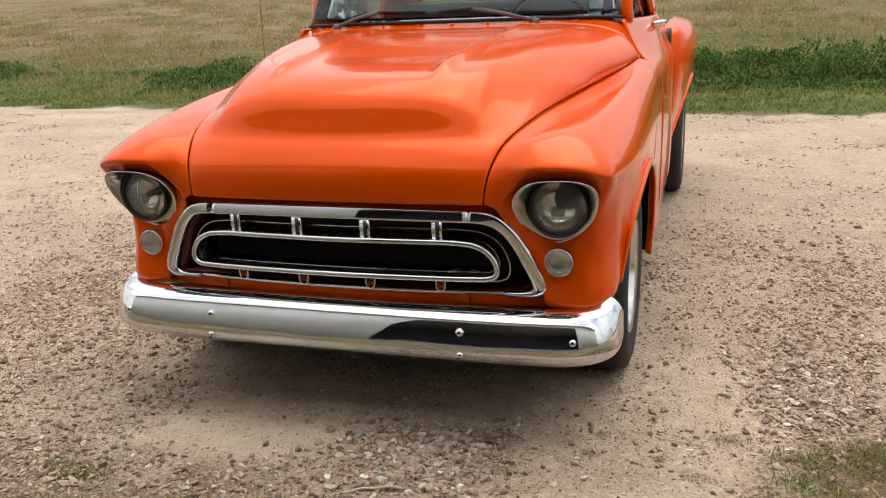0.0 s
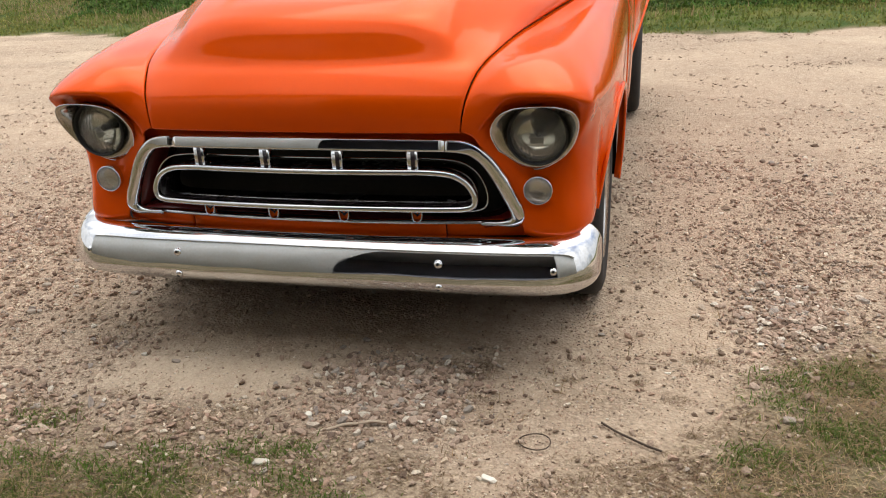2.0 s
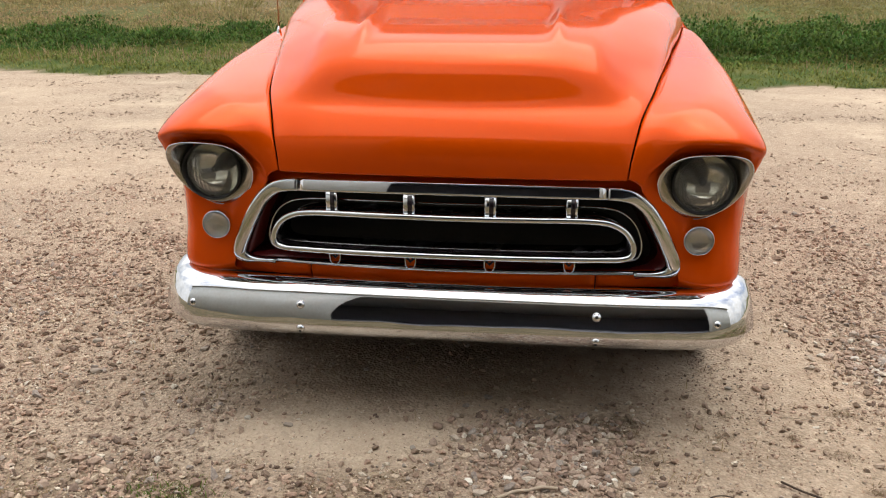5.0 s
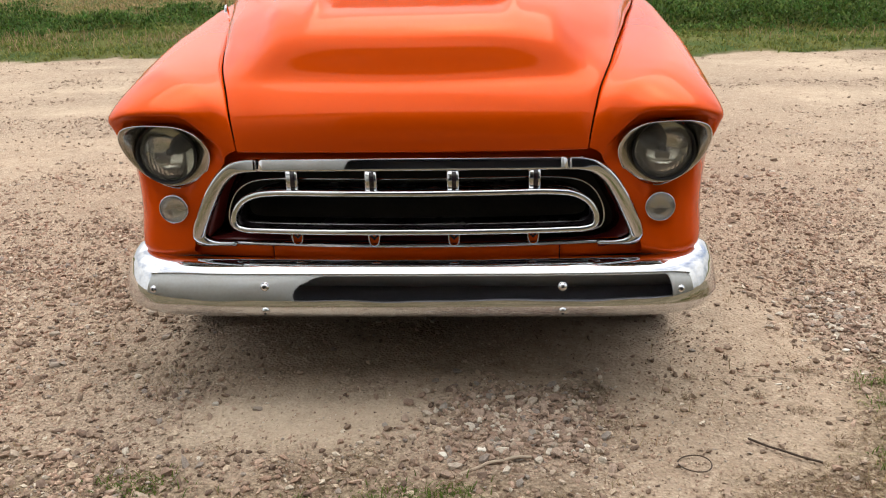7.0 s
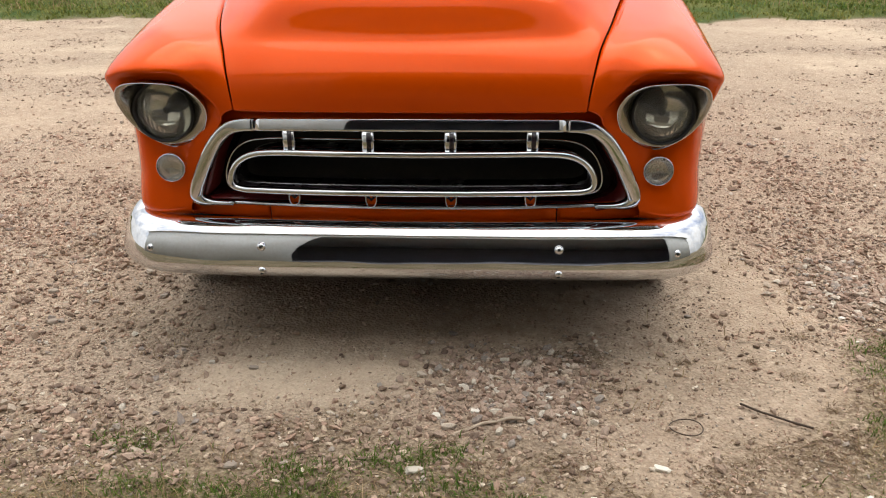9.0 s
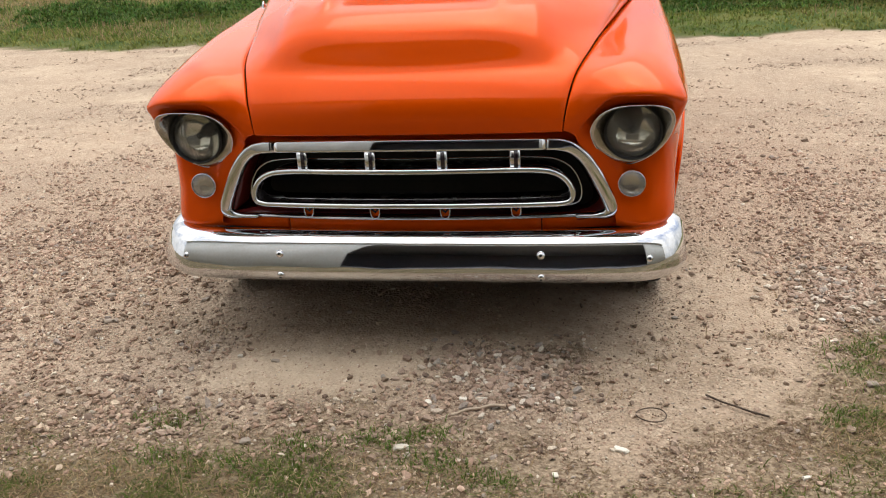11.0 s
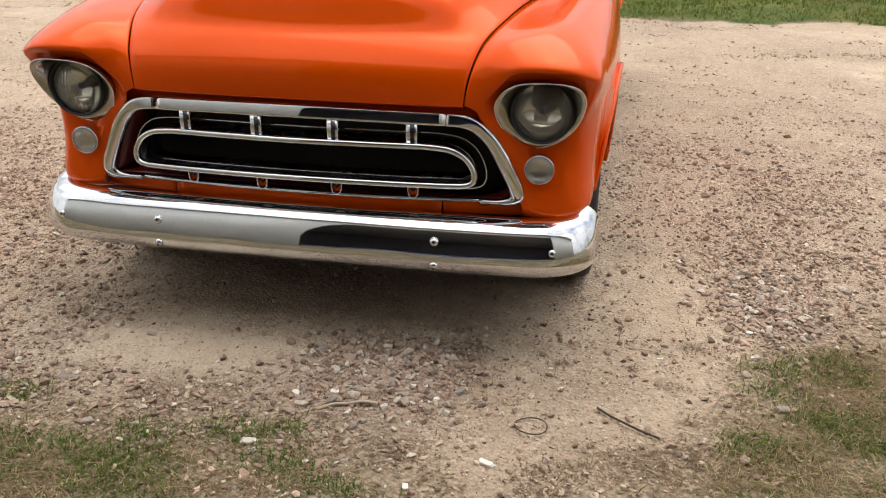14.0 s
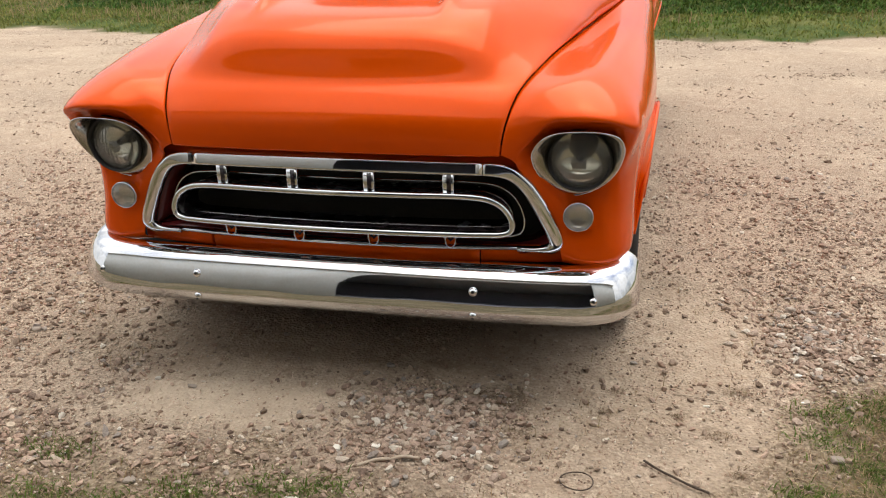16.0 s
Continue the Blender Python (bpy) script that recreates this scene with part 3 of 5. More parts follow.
for s in (1, -1):
    wheel(.769, .725, s)
    wheel(.838, 3.69, s)
for y in (.725, 3.69):
    part("axle", sweep([(-.70, y, .335), (.70, y, .335)], circle(.04), face=(0, 0, 1)), UNDERSIDE, truck)
for s in (1, -1):
    part("chassis_rail", block(min(s * .36, s * .44), max(s * .36, s * .44), .28, 4.7, .36, .46, .01), UNDERSIDE, truck)
# unseen plate added to block light and darken the ground under the truck
part("under_light_block", block(-.70, .70, .30, 1.36, .145, .24, .02), UNDERSIDE, truck)
part("fuel_filler", lathe([(.001, .006), (.040, .006), (.045, .016), (.055, .016), (.058, -.012)], (.866, 2.80, 1.060), "x", 1, 24), GASKET, truck, "black fuel filler cap")
# unseen plate added behind the bumper to keep sky light off the ground
part("front_light_block", block(-.72, .72, .075, .42, .285, .300, .004), UNDERSIDE, truck)
part("oil_pan", block(-.18, .18, .55, 1.15, .27, .46, .04), UNDERSIDE, truck)
part("floor_pan", block(-.80, .80, 1.38, 2.84, .33, .40, .02), UNDERSIDE, truck)

# cowl between hood and windshield
WS_BASE = [(0, 1.430, 1.228), (.25, 1.434, 1.228), (.48, 1.450, 1.227), (.64, 1.480, 1.225), (.715, 1.525, 1.222), (.738, 1.590, 1.218)]
hood_end = hg[-1]
right = np.array([hood_end[70 + i] for i in range(0, 71)])
back_edge = spline([(0, 1.425, 1.222), (.25, 1.429, 1.222), (.48, 1.446, 1.221), (.65, 1.478, 1.216), (.738, 1.494, 1.190), (.788, 1.463, 1.112), (.822, 1.438, 1.062)], 71)
for s in (1, -1):
    a = right + np.array([0, .006, .001])
    mid1 = a * .65 + back_edge * .35 + np.array([0, 0, -.004])
    part("cowl", sheet(np.array([a + np.array([0, 0, -.015]), a, mid1, back_edge]), s, (0, 1.4, .9)), PAINT, truck, thick=.004)
for x in (-.42, -.30, -.14, .02, .18, .34):
    part("cowl_clip", block(x - .006, x + .006, 1.388, 1.41, 1.213, 1.222, .002), PAINT, truck)

# windshield that wraps round at the sides
WS_TOP = [(0, 1.640, 1.665), (.25, 1.644, 1.664), (.46, 1.660, 1.662), (.60, 1.700, 1.656), (.655, 1.760, 1.645), (.668, 1.840, 1.630)]
def both_sides(line):
    return [(-x, y, z) for x, y, z in line[:0:-1]] + list(line)


base, top = spline(both_sides(WS_BASE), 81), spline(both_sides(WS_TOP), 81)
g = np.array([base + (top - base) * k + np.array([0, -.02, 0]) * math.sin(k * math.pi) for k in np.linspace(.02, 1, 14)])
pane = part("windshield", sheet(g, 1, (0, 2.2, 1.3)), PANE, truck, "curved wraparound windshield glass", thick=.005)
pane.visible_shadow = False
part("gasket", sweep([(x, y - .004, z + .004) for x, y, z in base], rounded(.013, .012, 6)), GASKET, pane)
for s in (1, -1):
    tuck = 1 if s > 0 else .962
    part("pillar", sweep([(x * s * tuck, y, z) for x, y, z in spline([(.748, 1.60, 1.20), (.735, 1.66, 1.40), (.690, 1.80, 1.60), (.66, 1.88, 1.66)], 20)], rounded(.05, .05, 6, 3), face=(s, 0, 0)), PAINT, truck)
    # added pale strip inside the pillar, imitating the glass's sky reflection
    part("pillar_glare_strip", sweep([(x * s, y, z) for x, y, z in spline([(.722, 1.585, 1.20), (.708, 1.645, 1.40), (.664, 1.785, 1.60), (.635, 1.865, 1.66)], 20)], rounded(.062, .010, 6, 3), face=(s * .4, -1, 0)), GLASS_GLARE, truck)
    part("wheel_well", block(min(s * .50, s * .885), max(s * .50, s * .885), 1.18, 1.20, .30, .88, .004), UNDERSIDE, truck)

sticker = part("inspection_sticker", block(.598, .655, 1.512, 1.515, 1.262, 1.345, .001), STICKER, truck, "pale blue and white windshield sticker", smooth=False)


# wipers
def wiper(pivot, elbow, tip_a, tip_b):
    arm = part("wiper_arm", sweep([pivot, tuple((np.array(pivot) * .5 + np.array(elbow) * .5) + np.array([0, -.012, .006])), elbow], rounded(.017, .012, 5), face=(0, -1, .3)), WIPER, truck, "grey wiper arm and blade")
    part("wiper_blade", sweep([tip_a, elbow, tip_b], rounded(.012, .016, 5), face=(0, -1, .3)), GASKET, arm)
    part("wiper_pivot", lathe([(.001, -.012), (.012, -.012), (.018, -.004), (.018, .016)], pivot, "z", -1, 16), WIPER, arm)


wiper((.385, 1.415, 1.222), (.095, 1.432, 1.283), (-.055, 1.436, 1.272), (.27, 1.436, 1.264))
wiper((-.535, 1.425, 1.222), (-.33, 1.442, 1.280), (-.46, 1.452, 1.264), (-.115, 1.436, 1.275))

# whip aerial on the fender
aerial = part("aerial", sweep([(-.814, 1.234, 1.045), (-.812, 1.240, 1.60), (-.806, 1.26, 2.0)], circle(.0022, 6), face=(1, 0, 0)), BRASS, truck)
part("aerial_base", lathe([(.016, 0), (.017, .010), (.011, .016), (.009, .030), (.005, .046), (.001, .050)], (-.814, 1.234, 1.012), "z", 1, 20), CHROME, aerial)

# doors, from the fender's rear edge to the cab corner
DOOR_FRONT = [(.742, 1.498, 1.215), (.793, 1.467, 1.112), (.834, 1.452, 1.056), (.889, 1.530, 1.010), (.908, 1.690, .850), (.907, 1.712, .655), (.903, 1.732, .440), (.898, 1.732, .300)]
DOOR_MID = [(.800, 2.10, 1.205), (.845, 2.10, 1.110), (.875, 2.10, 1.045), (.895, 2.10, .990), (.908, 2.10, .850), (.908, 2.10, .655), (.903, 2.10, .440), (.895, 2.10, .300)]
DOOR_BACK = [(.800, 2.63, 1.200), (.845, 2.63, 1.110), (.872, 2.63, 1.045), (.893, 2.63, .990), (.905, 2.63, .850), (.905, 2.63, .655), (.900, 2.63, .440), (.893, 2.63, .300)]
CORNER_A = [(x, 2.636, z) for x, y, z in DOOR_BACK]
CORNER_B = [(x * .995, 2.80, z) for x, y, z in DOOR_BACK]
CORNER_C = [(x * .93, 2.87, z) for x, y, z in DOOR_BACK]
CORNER_D = [(x * .5, 2.88, z) for x, y, z in DOOR_BACK]
CORNER_E = [(0, 2.88, z) for x, y, z in DOOR_BACK]
for s in (1, -1):
    g = skin([[r[i] for r in (DOOR_FRONT, DOOR_MID, DOOR_BACK)] for i in range(8)], 40, 40)
    door = part("door", sheet(g, s, (.3, 2.1, .8)), PAINT, truck, thick=.01)
    part("door_handle", sweep([(x * s, y, z) for x, y, z in spline([(.820, 2.14, 1.165), (.866, 2.16, 1.172), (.872, 2.26, 1.170), (.866, 2.35, 1.164), (.825, 2.365, 1.158)], 20)], rounded(.026, .020, 6), face=(s, 0, 0)), CHROME, door)
    frame_line = spline([(.756, 1.60, 1.21), (.742, 1.68, 1.42), (.700, 1.82, 1.62), (.695, 2.2, 1.665), (.70, 2.52, 1.62), (.775, 2.62, 1.21)], 50)
    part("window_frame", sweep([(x * s * (1 if s > 0 else .968), y, z) for x, y, z in frame_line], rounded(.030, .022, 5, 3), face=(s, 0, 0)), PAINT, door)
    side_pane = part("window", sheet(np.array([[(.756, 1.62, 1.20), (.775, 2.61, 1.20)], [(.735, 1.69, 1.42), (.735, 2.57, 1.42)], [(.698, 1.83, 1.63), (.700, 2.51, 1.63)]]), s, (0, 2.1, 1.4)), PANE, door, thick=.004)
    side_pane.visible_shadow = False
    part("cab_corner", sheet(skin([[r[i] for r in (CORNER_A, CORNER_B, CORNER_C, CORNER_D, CORNER_E)] for i in range(8)], 40, 30), s, (.3, 2.3, .8)), PAINT, truck, thick=.008)
    quarter = skin([[(.795, 2.64, 1.20), (.80, 2.78, 1.20), (.755, 2.86, 1.20), (.60, 2.875, 1.20)], [(.745, 2.60, 1.45), (.755, 2.74, 1.45), (.71, 2.82, 1.45), (.60, 2.845, 1.45)],
                    [(.700, 2.54, 1.66), (.70, 2.66, 1.67), (.66, 2.74, 1.68), (.58, 2.76, 1.68)]], 24, 16)
    part("rear_pillar", sheet(quarter, s, (0, 2.2, 1.4)), PAINT, truck, thick=.02)
    roof = skin([[(0, 1.63, 1.665), (.3, 1.635, 1.665), (.52, 1.665, 1.66), (.64, 1.74, 1.65), (.685, 1.88, 1.645)],
                 [(0, 1.68, 1.70), (.3, 1.69, 1.70), (.52, 1.72, 1.695), (.65, 1.80, 1.68), (.71, 1.95, 1.665)],
                 [(0, 1.95, 1.755), (.3, 1.95, 1.752), (.50, 1.96, 1.74), (.63, 2.0, 1.715), (.715, 2.08, 1.675)],
                 [(0, 2.35, 1.76), (.3, 2.35, 1.757), (.50, 2.35, 1.745), (.63, 2.35, 1.72), (.715, 2.36, 1.675)],
                 [(0, 2.66, 1.74), (.3, 2.66, 1.737), (.50, 2.65, 1.725), (.62, 2.63, 1.70), (.71, 2.58, 1.67)],
                 [(0, 2.77, 1.68), (.3, 2.77, 1.68), (.50, 2.765, 1.68), (.62, 2.74, 1.675), (.70, 2.66, 1.665)]], 30, 30)
    part("roof", sheet(roof, s, (0, 2.2, 1.2)), PAINT, truck, thick=.012)
back_pane = part("rear_window", sheet(np.array([[(-.60, 2.873, 1.20), (.60, 2.873, 1.20)], [(-.58, 2.76, 1.68), (.58, 2.76, 1.68)]]), 1, (0, 2.2, 1.4)), PANE, truck, thick=.004)
back_pane.visible_shadow = False

# cab inside
part("dashboard", block(-.72, .72, 1.50, 1.68, 1.06, 1.20, .03), BLACK_PAINT, truck)
part("dash_cover", block(.02, .40, 1.52, 1.66, 1.198, 1.212, .005), TEAL, truck, "pale teal cloth on the dashboard")
seat = part("bench_seat", block(-.66, .66, 2.18, 2.66, .62, .80, .05), GREY_CLOTH, truck, "grey cloth bench seat")
part("backrest", block(-.66, .66, 2.58, 2.74, .78, 1.30, .05), GREY_CLOTH, seat)
wheel_rim = [(.36 + .20 * math.cos(a), 1.90 - .09 * math.sin(a), 1.16 + .17 * math.sin(a)) for a in np.linspace(0, 2 * math.pi, 40)[:-1]]
steer = part("steering_wheel", sweep(wheel_rim, circle(.012, 8), closed=True, face=(0, -1, .5)), GASKET, truck)
part("steering_column", sweep([(.36, 1.90, 1.16), (.36, 1.62, 1.02)], circle(.025), face=(0, 0, 1)), GASKET, steer)

# rear fenders and bed
RF_TOP = [(.80, 2.94, 1.02), (.83, 3.02, 1.110), (.845, 3.25, 1.140), (.85, 3.7, 1.145), (.845, 4.15, 1.135), (.83, 4.45, 1.09), (.80, 4.60, 1.02)]
RF_CROWN = [(.840, 2.93, 1.00), (.905, 3.00, 1.080), (.955, 3.25, 1.100), (.968, 3.7, 1.102), (.955, 4.15, 1.09), (.90, 4.47, 1.05), (.84, 4.63, 1.00)]
RF_SIDE = [(.870, 2.925, .90), (.935, 2.99, .95), (.992, 3.25, .970), (1.004, 3.7, .975), (.990, 4.15, .960), (.93, 4.49, .93), (.87, 4.66, .90)]
RF_LOW = [(.872, 2.925, .70), (.910, 2.99, .72), (.970, 3.30, .80), (.992, 3.7, .87), (.970, 4.08, .80), (.91, 4.49, .72), (.87, 4.66, .70)]
RF_HEM = [(.862, 2.925, .40), (.872, 3.05, .42), (.940, 3.345, .64), (.985, 3.69, .775), (.940, 4.03, .64), (.885, 4.34, .42), (.862, 4.62, .40)]
for s in (1, -1):
    rf = part("rear_fender", sheet(skin([RF_TOP, RF_CROWN, RF_SIDE, RF_LOW, RF_HEM], 70, 36), s, (.6, 3.7, .6)), PAINT, truck, thick=.006)
    lip_line = spline(RF_HEM[1:6], 50)
    lip_line[:, 0] *= s
    part("wheel_arch_lip", sweep(lip_line, rounded(.022, .018), face=(s, 0, 0)), PAINT, rf)
    part("bed_side", block(min(s * .76, s * .80), max(s * .76, s * .80), 2.93, 4.66, .48, 1.04, .012), PAINT, truck)
    part("tail_lamp", lathe([(.001, .02), (.03, .016), (.04, 0), (.04, -.03)], (s * .87, 4.665, .82), "y", 1, 24), REFLECTOR, truck)
part("bed_floor", block(-.77, .77, 2.93, 4.66, .50, .54, .004), UNDERSIDE, truck)
part("bed_front", block(-.77, .77, 2.93, 2.97, .50, 1.02, .01), PAINT, truck)
part("tailgate", block(-.76, .76, 4.62, 4.66, .50, 1.02, .012), PAINT, truck)
part("rear_bumper", block(-.86, .86, 4.72, 4.80, .38, .50, .02), CHROME, truck)


# ---- ground ----
def turbulence(x, y, scale, octaves=3, seed=0.0):
    return noise.fractal((x * scale + seed, y * scale - seed, seed * .7), 0.9, 2.0, octaves)


EDGE_X = [-30, -4, -.69, -.40, -.14, .10, .32, .50, .75, .90, 1.05, 1.17, 1.26, 1.36, 1.46, 1.63, 1.84, 3.0, 6.0, 30]
EDGE_Y = [-.32, -.36, -.45, -.44, -.49, -.47, -.56, -.66, -.64, -.60, -.54, -.36, -.10, .06, .18, .30, .42, .75, 1.3, 2.0]


def near_grass(x, y):
    """How much grass grows on the near side of the track, 0 to 1."""
    e = np.interp(x, EDGE_X, EDGE_Y)
    d = e - y + .10 * turbulence(x, y, 3.1, 3, 4.0)
    patch = .5 + .9 * turbulence(x, y, 4.3, 2, 9.0)
    return smoothstep(-.06, .22, d) * min(1, max(.30, patch + .35 * smoothstep(.1, .5, d)))


def verge_line(x):
    return 7.30 + .09 * max(0, .8 - x) + .08 * min(8, max(0, x - .8)) + .30 * turbulence(x, 0, .55, 3, 2.0) + .12 * turbulence(x, 0, 2.6, 3, 12.0)


def bare(x, y):
    """How far the fine sand is swept clear of stones, 0 to 1."""
    front = math.exp(-((x + .30) / .36) ** 4 - ((y + .12) / .17) ** 4)
    beside = math.exp(-((x - .96) / .38) ** 4 - ((y - .10) / .36) ** 4)
    wheel_path = math.exp(-((x - 1.08) / .22) ** 2 - ((y - .62) / .24) ** 2)
    ruts = smoothstep(2.0, 4.0, y) * smoothstep(.02, .34, turbulence(x * .35, y * 1.25, .9, 3, 17.0))
    return min(1, max(0, max(front, .18 * beside, .25 * wheel_path, .6 * ruts) + .35 * turbulence(x, y, 5.0, 3, 23.0)))


def heaps(x, y):
    """The two banks of larger stones."""
    a = math.exp(-((x - .30) / .19) ** 2 - ((y + .12) / .17) ** 2)
    b = math.exp(-((x - 1.50) / .15) ** 2 - ((y - .58) / .20) ** 2)
    return max(a, b)


def dark_patches(x, y):
    """Small patches of dead moss and broader patches of darker ground, 0 to 1."""
    return max(k * math.exp(-((x - cx) / r) ** 2 - ((y - cy) / (r * .7)) ** 2) for cx, cy, r, k in
               ((.52, .055, .085, 1), (.60, -.12, .055, .7), (1.20, .19, .05, .6), (1.01, .03, .022, .8), (1.13, -.05, .03, .7), (1.16, -.22, .02, .8), (1.02, -.42, .08, .6),
                (-.33, -.36, .05, .6), (.40, -.50, .07, .6), (.84, .15, .02, .7), (.92, -.05, .50, .36), (-.95, .20, .16, .45), (-1.25, .10, .14, .35), (1.02, .98, .12, .5)))


def gravel(x, y):
    """How stony the track is, 0 to 1."""
    drift = .20 * turbulence(x, y, 1.7, 3, 37.0)
    swept = math.exp(-((x - .94 + drift) / .36) ** 2 - ((y - .08 - drift) / .36) ** 2)
    under = math.exp(-(x / .85) ** 6 - ((y - .60) / .58) ** 6)
    left = smoothstep(-.55, -.98, x) * smoothstep(3.2, .8, y) * (.55 + .45 * smoothstep(-.2, .25, turbulence(x, y, 2.2, 3, 19.0)))
    fringe = smoothstep(-.12, -.34, y) * smoothstep(.7, .2, x)
    right = smoothstep(.95, 1.35, x + .25 * (y - 1)) * smoothstep(.55, 1.4, y) * (.6 + .4 * smoothstep(-.2, .25, turbulence(x, y, 1.8, 3, 29.0)))
    wave = turbulence(x, y, 1.5, 4, 7.0)
    near = .16 + .62 * max(.9 * left, .75 * fringe, .62 * right) + .55 * smoothstep(-.05, .45, wave) * (.4 + .6 * max(left, right))
    far = .26 + .46 * smoothstep(-.05, .40, turbulence(x * .45, y * 1.1, 1.1, 4, 57.0))
    base = near + (far - near) * smoothstep(2.4, 4.6, y)
    return min(1, max(.03, max(base * (1 - .88 * bare(x, y)) * (1 - .8 * swept) * (1 - .7 * under), .9 * heaps(x, y))))


def ground_z(x, y):
    z = .010 * turbulence(x, y, 1.6, 3, 1.0) + .006 * turbulence(x, y, 9.0, 2, 3.0)
    v = verge_line(x)
    if y > v - .6:
        z += .06 * smoothstep(v - .05, v + .7, y) + .05 * turbulence(x, y, .8, 3, 5.0) * smoothstep(v, v + 1, y)
        z += .060 * max(0, min(y, 70) - 9.5)
    tyres = min((x - sx) ** 2 + (y - sy) ** 2 for sx in (-.78, .78) for sy in (.725, 3.69))
    return z * smoothstep(.02, .10, tyres) if tyres < .1 else z


def spread(lo, hi, step, grow, far):
    core = list(np.arange(lo, hi, step))
    s, a, b = step, core[0], core[-1]
    while a > -far or b < far:
        s *= grow
        a, b = a - s, b + s
        core = [a] + core + [b]
    return core


xs, ys = spread(-2.8, 3.4, .04, 1.08, 500), spread(-2.0, 3.2, .04, 1.13, 500)
ys = [y for y in ys if not 6.6 < y < 10] + list(np.arange(6.6, 10, .05))
ys.sort()
verts = [(x, y, ground_z(x, y)) for y in ys for x in xs]
nx = len(xs)
faces = [(j * nx + i, j * nx + i + 1, (j + 1) * nx + i + 1, (j + 1) * nx + i) for j in range(len(ys) - 1) for i in range(nx - 1)]
me = bpy.data.meshes.new("ground")
me.from_pydata(verts, [], faces)
me.polygons.foreach_set("use_smooth", [True] * len(me.polygons))
for name, fn in (("grass", lambda x, y: near_grass(x, y) if y < 4 else smoothstep(-.03, .05, y - verge_line(x))),
                 ("stony", lambda x, y: gravel(x, y) if -2 < y < 9 and abs(x) < 15 else .3),
                 ("bare", lambda x, y: bare(x, y) if -2 < y < 9 and abs(x) < 15 else 0),
                 ("heap", lambda x, y: heaps(x, y) if -2 < y < 9 else 0),
                 ("dark_patch", lambda x, y: dark_patches(x, y) if -2 < y < 9 else 0),
                 ("litter", lambda x, y: .95 * smoothstep(.24, .0, y - np.interp(x, EDGE_X, EDGE_Y) + .16 * turbulence(x, y, 3.4, 3, 14.0)) * (1 if y < 3 else 0)),
                 ("verge", lambda x, y: smoothstep(-.10, .16, y - verge_line(x) + .22 * turbulence(x, y, 2.0, 4, 8.0))),
                 ("lush", lambda x, y: smoothstep(-3.5, 2.5, x + 2.0 * turbulence(x, y, .25, 2, 26.0)) * (1 if y > 6 else 0)),
                 ("field", lambda x, y: smoothstep(12.3, 17.0, y - 1.8 * smoothstep(-2, 2, x) + 1.8 * turbulence(x, y, .3, 3, 6.0)))):
    at = me.attributes.new(name, "FLOAT", "POINT")
    at.data.foreach_set("value", [fn(v[0], v[1]) for v in verts])


